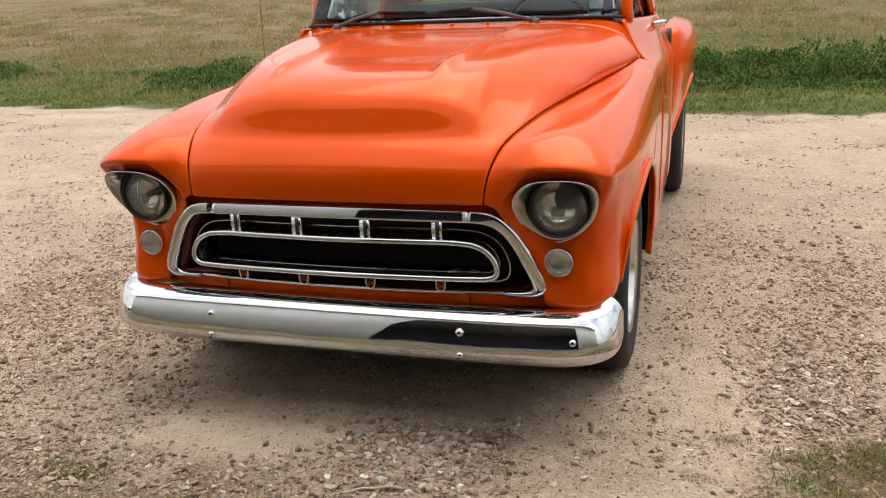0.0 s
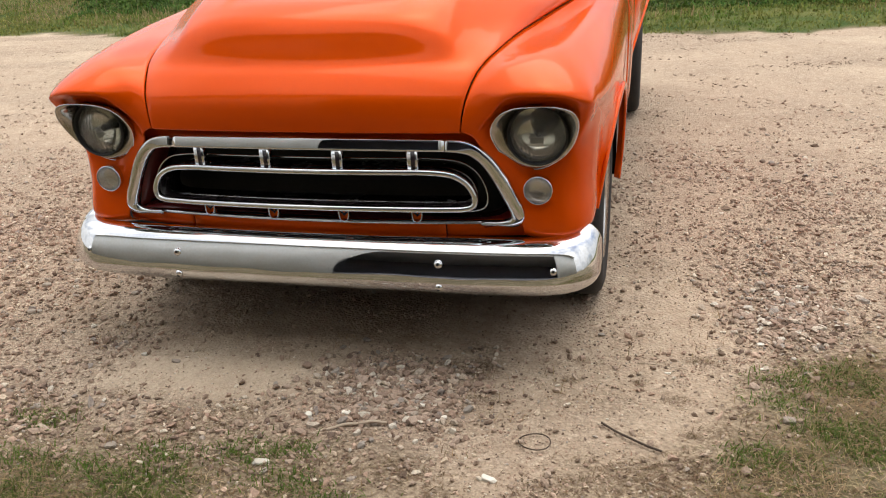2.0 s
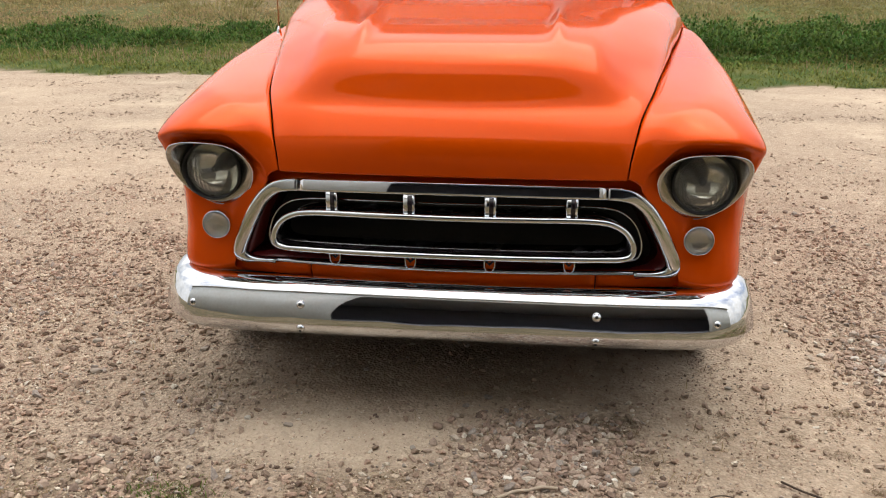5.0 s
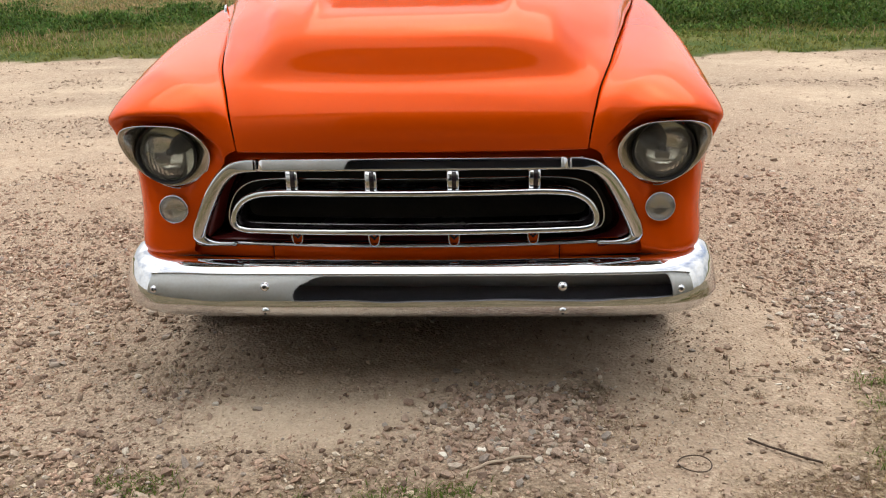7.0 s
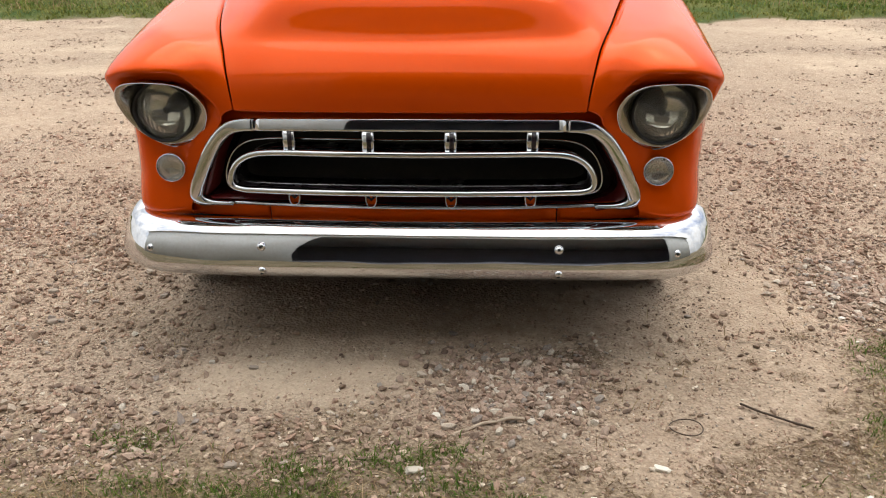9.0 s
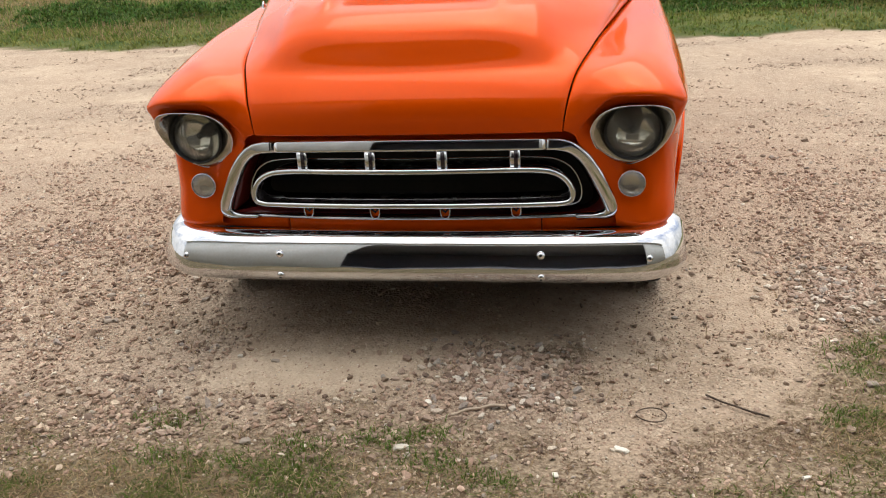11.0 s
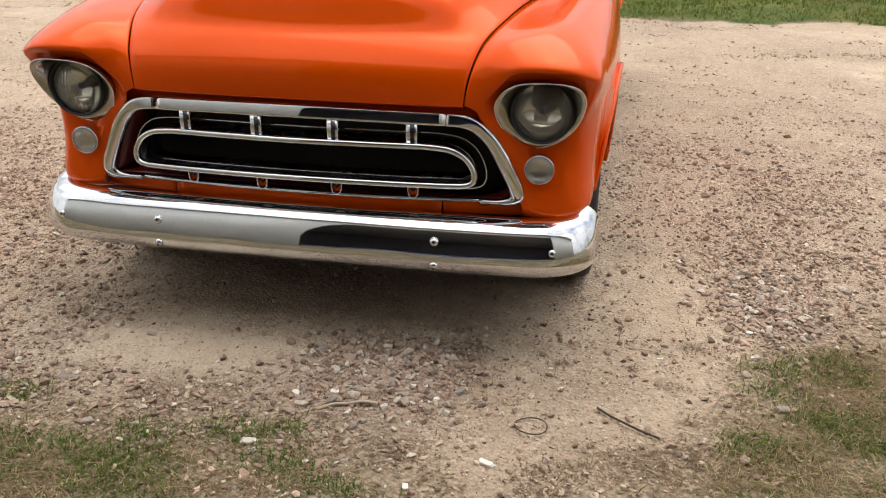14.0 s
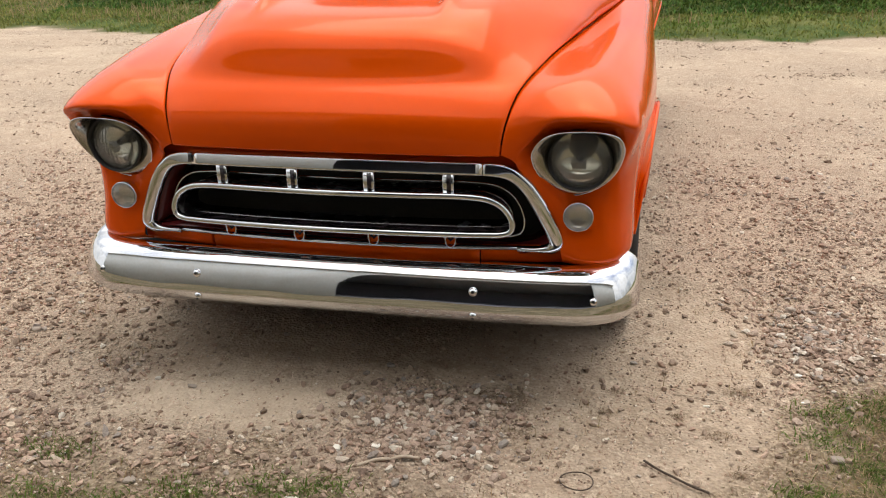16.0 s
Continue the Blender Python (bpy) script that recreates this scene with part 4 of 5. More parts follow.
def ground_material():
    m = bpy.data.materials.new("sandy_gravel_track")
    m.use_nodes = True
    n, l = m.node_tree.nodes, m.node_tree.links
    p = n["Principled BSDF"]
    p.inputs["Roughness"].default_value = 0.95
    p.inputs["Specular IOR Level"].default_value = 0.2
    tc = n.new("ShaderNodeTexCoord")

    def tex(scale, detail=5, kind="ShaderNodeTexNoise"):
        t = n.new(kind)
        t.inputs["Scale"].default_value = scale
        if kind == "ShaderNodeTexNoise":
            t.inputs["Detail"].default_value = detail
        l.new(tc.outputs["Object"], t.inputs["Vector"])
        return t

    def remap(src, a, b, c=0.0, d=1.0):
        r = n.new("ShaderNodeMapRange")
        l.new(src, r.inputs["Value"])
        for k, v in zip(("From Min", "From Max", "To Min", "To Max"), (a, b, c, d)):
            r.inputs[k].default_value = v
        return r.outputs["Result"]

    def mix(f, a, b):
        x = n.new("ShaderNodeMix")
        x.data_type = "RGBA"
        if isinstance(f, float):
            x.inputs["Factor"].default_value = f
        else:
            l.new(f, x.inputs["Factor"])
        for k, v in (("A", a), ("B", b)):
            if isinstance(v, tuple):
                x.inputs[k].default_value = (*v, 1)
            else:
                l.new(v, x.inputs[k])
        return x.outputs["Result"]

    def attr(name):
        a = n.new("ShaderNodeAttribute")
        a.attribute_name = name
        return a.outputs["Fac"]

    def times(a, b):
        x = n.new("ShaderNodeMath")
        x.operation = "MULTIPLY"
        l.new(a, x.inputs[0])
        if isinstance(b, float):
            x.inputs[1].default_value = b
        else:
            l.new(b, x.inputs[1])
        return x.outputs[0]

    sand = mix(remap(tex(2.3, 8).outputs["Fac"], .35, .65), SAND_A, SAND_B)
    sand = mix(remap(tex(.8, 9).outputs["Fac"], .42, .66, 0, .8), sand, (.355, .275, .208))
    sand = mix(remap(tex(3.6, 9).outputs["Fac"], .50, .66, 0, .6), sand, (.26, .19, .138))
    sand = mix(remap(tex(14, 6).outputs["Fac"], .35, .7, 0, .8), sand, SAND_C)
    sand = mix(times(attr("stony"), .62), sand, (.375, .272, .203))
    sand = mix(times(times(attr("bare"), remap(tex(6, 7).outputs["Fac"], .30, .62, .25, 1.0)), .8), sand, (.565, .468, .350))
    # grit: small cells of differing tone, in three sizes
    for size, lo, hi, strength in ((30, .62, .70, .55), (80, .50, .62, .75), (210, .40, .55, .7)):
        cells = tex(size, kind="ShaderNodeTexVoronoi")
        bw = n.new("ShaderNodeSeparateColor")
        l.new(cells.outputs["Color"], bw.inputs["Color"])
        grit = mix(bw.outputs["Red"], (.20, .142, .10), (.68, .56, .425))
        sand = mix(times(times(remap(bw.outputs["Green"], lo, hi), remap(tex(4 + size / 30, 3).outputs["Fac"], .35, .6, .1, strength)), remap(attr("stony"), 0, .4, .45, 1.0)), sand, grit)
    cells = tex(95, kind="ShaderNodeTexVoronoi")
    bw = n.new("ShaderNodeSeparateColor")
    l.new(cells.outputs["Color"], bw.inputs["Color"])
    stony = mix(remap(bw.outputs["Blue"], .2, .8), (.33, .25, .185), (.57, .465, .355))
    # gaps between cells darker: soil colour with crevice shade put in
    stony = mix(remap(cells.outputs["Distance"], .42, .66, 0, .5), stony, (.16, .115, .08))
    col = mix(times(times(attr("stony"), remap(tex(9, 6).outputs["Fac"], .38, .60, .25, 1.0)), .7), sand, stony)
    col = mix(times(attr("heap"), .8), col, (.255, .182, .132))
    col = mix(times(attr("dark_patch"), remap(tex(40, 7).outputs["Fac"], .35, .62, .15, .95)), col, (.135, .105, .066))
    litter = mix(remap(tex(55, 6).outputs["Fac"], .36, .62), (.16, .115, .078), (.38, .30, .21))
    col = mix(attr("litter"), col, litter)
    soil = mix(remap(tex(20, 6).outputs["Fac"], .35, .65), (.065, .046, .030), (.20, .15, .095))
    green = mix(remap(tex(3.0, 6).outputs["Fac"], .35, .65), (.055, .085, .022), (.15, .15, .055))
    near_turf = mix(.35, soil, green)
    col = mix(times(attr("grass"), .85), col, near_turf)
    turf = mix(remap(tex(2.2, 7).outputs["Fac"], .35, .65), (.042, .078, .014), (.125, .13, .036))
    col = mix(attr("verge"), col, turf)
    dry = mix(remap(tex(.5, 8).outputs["Fac"], .3, .7), (.145, .105, .055), (.27, .195, .11))
    dry = mix(remap(tex(.6, 7).outputs["Fac"], .44, .62, 0, .85), dry, (.115, .11, .04))
    dry = mix(remap(tex(5.0, 8).outputs["Fac"], .5, .72, 0, .75), dry, (.085, .07, .035))
    olive = mix(remap(tex(.7, 8).outputs["Fac"], .35, .65), (.10, .098, .034), (.165, .128, .06))
    dry = mix(times(attr("lush"), .85), dry, olive)
    col = mix(attr("field"), col, dry)
    l.new(col, p.inputs["Base Color"])
    b1, b2 = n.new("ShaderNodeBump"), n.new("ShaderNodeBump")
    b1.inputs["Strength"].default_value, b1.inputs["Distance"].default_value = 1.0, .024
    b2.inputs["Strength"].default_value, b2.inputs["Distance"].default_value = .9, .014
    l.new(tex(30, 8).outputs["Fac"], b1.inputs["Height"])
    l.new(cells.outputs["Distance"], b2.inputs["Height"])
    l.new(remap(attr("stony"), 0, .4, .30, .55), b1.inputs["Strength"])
    l.new(remap(attr("stony"), 0, .4, .3, .8), b2.inputs["Strength"])
    l.new(b1.outputs["Normal"], b2.inputs["Normal"])
    l.new(b2.outputs["Normal"], p.inputs["Normal"])
    return m


SAND_A, SAND_B, SAND_C = (.52, .415, .308), (.455, .354, .258), (.36, .268, .187)
me.materials.append(ground_material())
ground = tagged(new("ground", me), "sandy gravel track with grass verges and a dry field", "ground", kind="structure")

# ---- stones ----
rng = np.random.default_rng(5)
ico_bm = bmesh.new()
bmesh.ops.create_icosphere(ico_bm, subdivisions=1, radius=1)
ICO_FULL_V = np.array([v.co[:] for v in ico_bm.verts])
ico_bm.verts.index_update()
ICO_FULL_F = np.array([[v.index for v in f.verts] for f in ico_bm.faces])
ico_bm.free()
OCT_V = np.array([(1, 0, 0), (0, 1, 0), (-1, 0, 0), (0, -1, 0), (0, 0, 1), (0, 0, -1.0)])
OCT_F = np.array([(0, 1, 4), (1, 2, 4), (2, 3, 4), (3, 0, 4), (1, 0, 5), (2, 1, 5), (3, 2, 5), (0, 3, 5)])


def turns(count, tilt=6.3):
    """Random turns as matrices."""
    a, b, c = rng.uniform(0, 6.28, count), rng.uniform(-tilt, tilt, count), rng.uniform(-tilt, tilt, count)
    ca, sa, cb, sb, cc, sc = np.cos(a), np.sin(a), np.cos(b), np.sin(b), np.cos(c), np.sin(c)
    z, o = np.zeros(count), np.ones(count)
    rz = np.stack([np.stack([ca, -sa, z], -1), np.stack([sa, ca, z], -1), np.stack([z, z, o], -1)], 1)
    ry = np.stack([np.stack([cb, z, sb], -1), np.stack([z, o, z], -1), np.stack([-sb, z, cb], -1)], 1)
    rx = np.stack([np.stack([o, z, z], -1), np.stack([z, cc, -sc], -1), np.stack([z, sc, cc], -1)], 1)
    return rz @ ry @ rx


def stones(name, places, sizes, mat, label, flat=.6, small=False):
    n = len(places)
    ICO_V, ICO_F = (OCT_V, OCT_F) if small else (ICO_FULL_V, ICO_FULL_F)
    shape = ICO_V[None] * (1 + rng.uniform(-.42, .42, (n, len(ICO_V), 1)))
    shape = shape * np.stack([rng.uniform(.75, 1.5, n), rng.uniform(.5, 1.0, n), rng.uniform(.45, .9, n) * flat / .6], -1)[:, None]
    shape = np.einsum("nij,nkj->nki", turns(n, .5), shape) * np.array(sizes)[:, None, None]
    shape += np.array(places)[:, None]
    f = (ICO_F[None] + (np.arange(n) * len(ICO_V))[:, None, None]).reshape(-1, 3)
    mesh = bpy.data.meshes.new(name)
    mesh.from_pydata(shape.reshape(-1, 3).tolist(), [], f.tolist())
    mesh.materials.append(mat)
    return tagged(new(name, mesh), label, "gravel", kind="stuff")


def stone_mix(name, tones, bump=.4, single=False):
    """Loose stones of several kinds, one tone a stone, with a mottled surface."""
    m = material(name, (.4, .3, .2), .9, second=(.3, .2, .1), scale=60.0, bump=bump, bump_scale=150.0)
    n, l = m.node_tree.nodes, m.node_tree.links
    geo, ramp, mottle, spots, mul = (n.new("ShaderNode" + k) for k in ("NewGeometry", "ValToRGB", "TexNoise", "MapRange", "Mix"))
    ramp.color_ramp.interpolation = "CONSTANT"
    for k, (at, tone) in enumerate(tones):
        e = ramp.color_ramp.elements[k] if k < 2 else ramp.color_ramp.elements.new(at)
        e.position, e.color = at, (*tone, 1)
    l.new(n.new("ShaderNodeObjectInfo").outputs["Random"] if single else geo.outputs["Random Per Island"], ramp.inputs["Fac"])
    mottle.inputs["Scale"].default_value, mottle.inputs["Detail"].default_value = 170, 4
    l.new(n["Texture Coordinate"].outputs["Object"], mottle.inputs["Vector"])
    l.new(mottle.outputs["Fac"], spots.inputs["Value"])
    spots.inputs["From Min"].default_value, spots.inputs["From Max"].default_value = .3, .7
    spots.inputs["To Min"].default_value, spots.inputs["To Max"].default_value = .72, 1.15
    mul.data_type, mul.blend_type = "RGBA", "MULTIPLY"
    mul.inputs["Factor"].default_value = 1.0
    l.new(ramp.outputs["Color"], mul.inputs["A"])
    l.new(spots.outputs["Result"], mul.inputs["B"])
    l.new(mul.outputs["Result"], n["Principled BSDF"].inputs["Base Color"])
    return m


PEBBLE = stone_mix("pebbles", ((0, (.50, .36, .27)), (.24, (.38, .26, .19)), (.44, (.56, .45, .335)), (.60, (.29, .20, .145)), (.76, (.64, .56, .45)), (.83, (.36, .305, .255)), (.90, (.17, .115, .085))))
GRAVEL = stone_mix("mixed_gravel", ((0, (.42, .315, .24)), (.24, (.36, .26, .195)), (.44, (.47, .385, .30)), (.58, (.30, .205, .15)), (.76, (.58, .52, .43)), (.82, (.29, .245, .21)), (.91, (.20, .140, .105))))
CLOD = stone_mix("brown_clods", ((0, (.31, .225, .165)), (.3, (.37, .275, .205)), (.55, (.25, .18, .13)), (.72, (.42, .325, .245)), (.88, (.20, .14, .10))), .5)
CHIP = material("white_stone_chip", (.74, .71, .63), .75, second=(.62, .57, .48), scale=60.0, objects=.08, bump=.3, bump_scale=120.0)
GREY_STONE = material("grey_stone", (.36, .305, .25), .85, second=(.24, .195, .155), scale=70.0, objects=.15, bump=.4, bump_scale=120.0)
PALE_STONE = material("pale_stone", (.57, .53, .46), .8, second=(.44, .39, .33), scale=80.0, objects=.12, bump=.4, bump_scale=120.0)


def scatter(count, box, keep):
    out = []
    while len(out) < count:
        x, y = rng.uniform(box[0], box[1]), rng.uniform(box[2], box[3])
        if rng.random() < keep(x, y):
            out.append((x, y))
    return out


def lay(points, sizes, sink=.2):
    return [(x, y, ground_z(x, y) + s * sink) for (x, y), s in zip(points, sizes)]


pts = scatter(52000, (-3.6, 4.4, -.75, 4.4), lambda x, y: (1 - .93 * near_grass(x, y)) * (.25 + .75 * smoothstep(-.15, .30, turbulence(x, y, 3.3, 3, 71.0))) * gravel(x, y) ** 1.1 * max(.16, (1.0 if y < .6 else .85) - .20 * max(0, y - .4)))
sz = rng.gamma(1.9, .0021, len(pts)).clip(.0016, .012)
stones("track_gravel", lay(pts, sz, .3), sz, PEBBLE, "loose pinkish grey gravel stones lying on the track", .55)
pts = scatter(1500, (-.3, 1.0, -.55, .4), lambda x, y: heaps(x, y) ** 1.1)
pts += scatter(1500, (.9, 2.2, 0, 1.4), lambda x, y: heaps(x, y) ** 1.1)
sz = rng.gamma(2.0, .0030, len(pts)).clip(.003, .013)
stones("gravel_patches", lay(pts, sz, .35), sz, GRAVEL, "banks of larger rounded gravel stones in front of the truck")
pts = scatter(900, (-2.3, -.55, -.5, 1.3), lambda x, y: gravel(x, y) ** 2 * (1 - near_grass(x, y)))
pts += scatter(320, (.9, 3.0, .5, 2.6), lambda x, y: gravel(x, y) ** 2)
sz = rng.gamma(2.2, .0038, len(pts)).clip(.004, .017)
stones("coarse_gravel", lay(pts, sz, .3), sz, GRAVEL, "coarse pale and brown stones among the finer gravel", .55)
pts = scatter(9000, (-2.2, 2.6, -.6, 1.8), lambda x, y: (.06 + .94 * gravel(x, y)))
sz = rng.gamma(2.0, .0026, len(pts)).clip(.002, .013)
stones("dark_pebbles", lay(pts, sz, .35), sz, CLOD, "dark brown pebbles and crumbs strewn before the truck")
pts = scatter(46000, (-8, 6, -.6, 7.5), lambda x, y: (.03 + .97 * gravel(x, y)) * (0 if y < .9 and abs(x) < 2 else 1 if y < 3.0 else .55 if y < verge_line(x) - .1 else 0) * (.08 + .92 * smoothstep(-.05, .35, turbulence(x * .6, y, 1.9, 4, 44.0))))
sz = (rng.gamma(1.5, .0042, len(pts)) * np.array([.8 + .02 * min(4, max(0, y)) for _, y in pts])).clip(.0025, .020)
stones("brown_clods", lay(pts, sz, .05), sz, CLOD, "small brown clods of earth strewn over the track", .5, small=True)
pts = scatter(46000, (-2.4, 2.8, -.85, 1.8), lambda x, y: (.25 + .75 * smoothstep(-.1, .3, turbulence(x, y, 3.0, 3, 31.0))) * (1 - .35 * max(0, y)))
sz = rng.gamma(2.0, .0013, len(pts)).clip(.001, .005)
stones("grit", lay(pts, sz, .25), sz, PEBBLE, "fine grit on the sandy track", small=True)


def stone(x, y, size, shape, turn, label):
    bm = bmesh.new()
    bmesh.ops.create_icosphere(bm, subdivisions=2, radius=1)
    for v in bm.verts:
        k = 1 + .38 * noise.noise(v.co * 2.3 + Vector((x * 31, y * 17, 0)))
        c = [math.copysign(abs(a) ** (.42 if "chip" in label else .7), a) for a in v.co]
        v.co = Vector((c[0] * shape[0], c[1] * shape[1], c[2] * shape[2])) * size * k
    bmesh.ops.transform(bm, matrix=pose(x, y, ground_z(x, y) + size * shape[2] * .5, rng.uniform(-6, 6), rng.uniform(-6, 6), turn), verts=bm.verts)
    return tagged(part("stone", bm, CHIP if "chip" in label else GREY_STONE if "grey" in label else PALE_STONE, smooth=False), label, "stone", "pale stones")


for x, y, size, shape, turn, label in (
        (.090, -.297, .026, (.8, 1.1, .4), 10, "small white stone chip lying on the sand"),
        (.469, -.245, .032, (1.2, .45, .30), 40, "long white stone chip beside the gravel"),
        (.408, -.170, .030, (1.2, .8, .4), 25, "white stone chip on the gravel patch"),
        (.652, -.497, .030, (1.3, .6, .4), -20, "white stone chip near the grass"),
        (.390, -.235, .024, (1.0, .8, .6), 70, "pale grey pebble on the gravel patch"),
        (.440, -.205, .020, (1.1, .8, .6), 10, "pale grey pebble on the gravel patch"),
        (-.405, -.522, .026, (1.2, 1.0, .6), 15, "grey stone at the edge of the grass"),
        (-.605, -.019, .020, (1.0, .8, .6), 0, "pale pebble on the sand"),
        (-1.313, .438, .030, (1.2, .8, .6), 20, "grey stone on the gravel"),
        (1.518, .619, .024, (1.1, .8, .6), 35, "grey rounded stone on the gravel patch"),
        (1.523, .419, .019, (1.0, .9, .6), 0, "white stone beside the gravel patch"),
        (1.38, .17, .018, (1.4, .6, .4), 0, "white stone chip by the grass"),
        (1.387, .333, .020, (1.2, .8, .4), 30, "white stone chip beside the gravel patch"),
        (1.429, .794, .034, (1.2, .7, .7), 20, "grey angular stone behind the gravel patch"),
        (1.371, .608, .026, (1.4, .8, .5), -10, "pale flat stone beside the gravel patch"),
        (1.475, .255, .014, (1.1, .8, .6), 0, "small pale pebble by the grass"),
        (1.708, .309, .018, (1.2, .8, .6), 0, "pale pebble in the straw"),
        (1.415, -.107, .030, (1.2, .9, .6), 0, "grey stone half hidden in the grass"),
        (1.095, .103, .012, (1.5, .6, .4), 0, "white stone chip on the sand"),
        (1.108, -.587, .018, (1.3, .7, .5), 30, "white stone chip in the grass"),
        (.193, -.264, .022, (1.1, .9, .5), 0, "small white stone chip on the sand"),
        (.475, -.624, .018, (.8, 1.2, .5), 10, "pinkish stone chip near the grass"),
        (.048, -.532, .034, (1.4, .8, .4), 10, "flat white stone in the grass"),
        (-.47, -.048, .022, (1.4, .9, .4), 0, "flat brown-grey stone on the sand"),
        (-.91, .42, .026, (1.2, .9, .6), 0, "grey stone on the gravel"),
        (-1.199, .197, .030, (1.2, .9, .6), 25, "grey stone on the gravel")):
    stone(x, y, size * .50, shape, turn, label)

# the larger stones of the two banks and of the track, each a piece of the ground
COBBLE = stone_mix("rounded_stone", ((0, (.44, .335, .26)), (.22, (.37, .275, .21)), (.42, (.52, .44, .355)), (.60, (.32, .225, .17)), (.74, (.62, .56, .47)), (.86, (.33, .29, .25))), single=True)
shapes = []
for k in range(14):
    bm = bmesh.new()
    bmesh.ops.create_icosphere(bm, subdivisions=1, radius=1)
    cut_way = Vector((rng.normal(), rng.normal(), abs(rng.normal()))).normalized()
    wide, thick = rng.uniform(.62, .95), rng.uniform(.42, .72)
    for v in bm.verts:
        v.co *= 1 + .42 * noise.noise(v.co * 1.4 + Vector((k * 9.1, 0, 0)))
        over = v.co.dot(cut_way) - .62
        if over > 0:
            v.co -= cut_way * over
        v.co = Vector((v.co.x * 1.15, v.co.y * wide, v.co.z * thick))
    mesh = bpy.data.meshes.new("stone")
    bm.to_mesh(mesh)
    bm.free()
    mesh.materials.append(COBBLE)
    shapes.append(mesh)
spots = scatter(130, (-.1, .8, -.45, .25), lambda x, y: heaps(x, y)) + scatter(110, (1.1, 2.0, .1, 1.1), lambda x, y: heaps(x, y))
spots += scatter(55, (-1.7, 2.0, -.45, 1.2), lambda x, y: gravel(x, y) * (1 - near_grass(x, y)))
for k, (x, y) in enumerate(spots):
    size = min(.020, max(.008, rng.gamma(9, .00145)))
    ob = new("stone", shapes[k % 14])
    ob.matrix_world = pose(x, y, ground_z(x, y) + size * .32, rng.uniform(-16, 16), rng.uniform(-16, 16), rng.uniform(0, 360)) @ Matrix.Diagonal((size, size, size, 1))
    ob.parent = ground

# fallen stick, wire ring, dead root
BARK = material("dark_bark", (.050, .034, .024), .9, second=(.11, .08, .055), scale=60.0, bump=.6, bump_scale=200.0)
stick_line = spline([(.915, -.205, .008), (.955, -.243, .009), (.99, -.268, .010), (1.03, -.292, .008), (1.075, -.312, .006)], 24)
tagged(part("stick", sweep(stick_line, circle(.0032, 8), face=(0, 0, 1)), BARK), "thin dark fallen twig lying on the sand", "stick")
WIRE = material("rusty_wire", (.10, .07, .05), .7, .4, second=(.05, .035, .03), scale=60.0)
loop = [(.745 + .043 * math.cos(a), -.323 + .037 * math.sin(a), .007 + .002 * math.sin(2 * a)) for a in np.linspace(0, 2 * math.pi, 37)[:-1]]
tagged(part("wire_ring", sweep(loop, circle(.0018, 6), closed=True, face=(0, 0, 1)), WIRE), "rusty wire ring lying on the sand", "ring")
ROOT = material("bleached_root", (.46, .38, .29), .9, second=(.32, .25, .18), scale=50.0, bump=.5, bump_scale=150.0)
tagged(part("root", sweep(spline([(.13, -.378, .003), (.18, -.352, .007), (.215, -.330, .010), (.25, -.318, .008), (.285, -.305, .011), (.325, -.300, .006)], 24), circle(.0046, 8), face=(0, 0, 1)), ROOT), "bleached dead root lying beside the gravel", "root")


tagged(part("twig", sweep(spline([(1.005, .152, .004), (1.05, .147, .006), (1.097, .141, .005), (1.15, .135, .004)], 16), circle(.0016, 6), face=(0, 0, 1)), ROOT), "thin dry twig lying on the sand", "twig")


# ---- grass ----
def blades(name, places, lengths, widths, lean, mat, label, category="grass", low=1.0):
    """Bent blades of three faces each, in one mesh."""
    n = len(places)
    p = np.array(places)
    a = rng.uniform(0, 6.283, n)
    way = np.stack([np.cos(a), np.sin(a), np.zeros(n)], -1)
    across = np.stack([-np.sin(a), np.cos(a), np.zeros(n)], -1)
    L, W = np.array(lengths)[:, None], np.array(widths)[:, None]
    k = np.abs(rng.normal(lean, .35, n)).clip(.05, 1.35)[:, None]
    up = np.array([0, 0, low])
    m1 = p + L * .5 * (np.sin(k * .6) * way + np.cos(k * .6) * up)
    tip = m1 + L * .5 * (np.sin(k * 1.3) * way + np.cos(k * 1.3).clip(-.1, 1) * up)
    v = np.stack([p - across * W, p + across * W, m1 + across * W * .7, m1 - across * W * .7, tip], 1).reshape(-1, 3)
    base = np.arange(n) * 5
    quads = np.stack([base, base + 1, base + 2, base + 3], -1).tolist()
    tris = np.stack([base + 3, base + 2, base + 4], -1).tolist()
    mesh = bpy.data.meshes.new(name)
    mesh.from_pydata(v.tolist(), [], quads + tris)
    mesh.materials.append(mat)
    return tagged(new(name, mesh), label, category, kind="stuff")


TUFT = material("fresh_grass", (.095, .160, .028), .6, second=(.16, .185, .05), scale=6.0, island=.35, through_light=.45)
LITTER = material("dead_grass_litter", (.24, .17, .11), .9, second=(.15, .105, .068), scale=20.0, island=.45, through_light=.45)
GREEN = material("green_grass", (.105, .145, .031), .6, second=(.165, .16, .055), scale=6.0, island=.4, through_light=.45)
STRAW = material("pale_straw", (.46, .36, .225), .8, second=(.32, .24, .145), scale=6.0, island=.3, through_light=.3)
DRY = material("dry_grass", (.35, .26, .15), .8, second=(.22, .155, .085), scale=6.0, island=.35, through_light=.45)
WEED = material("weed_leaves", (.046, .094, .016), .6, second=(.105, .165, .036), scale=1.6, amount=.9, island=.55, through_light=.3)
TUSSOCK = material("tussock_grass", (.38, .30, .15), .85, second=(.19, .18, .065), scale=.4, amount=.95, island=.18, through_light=.4)
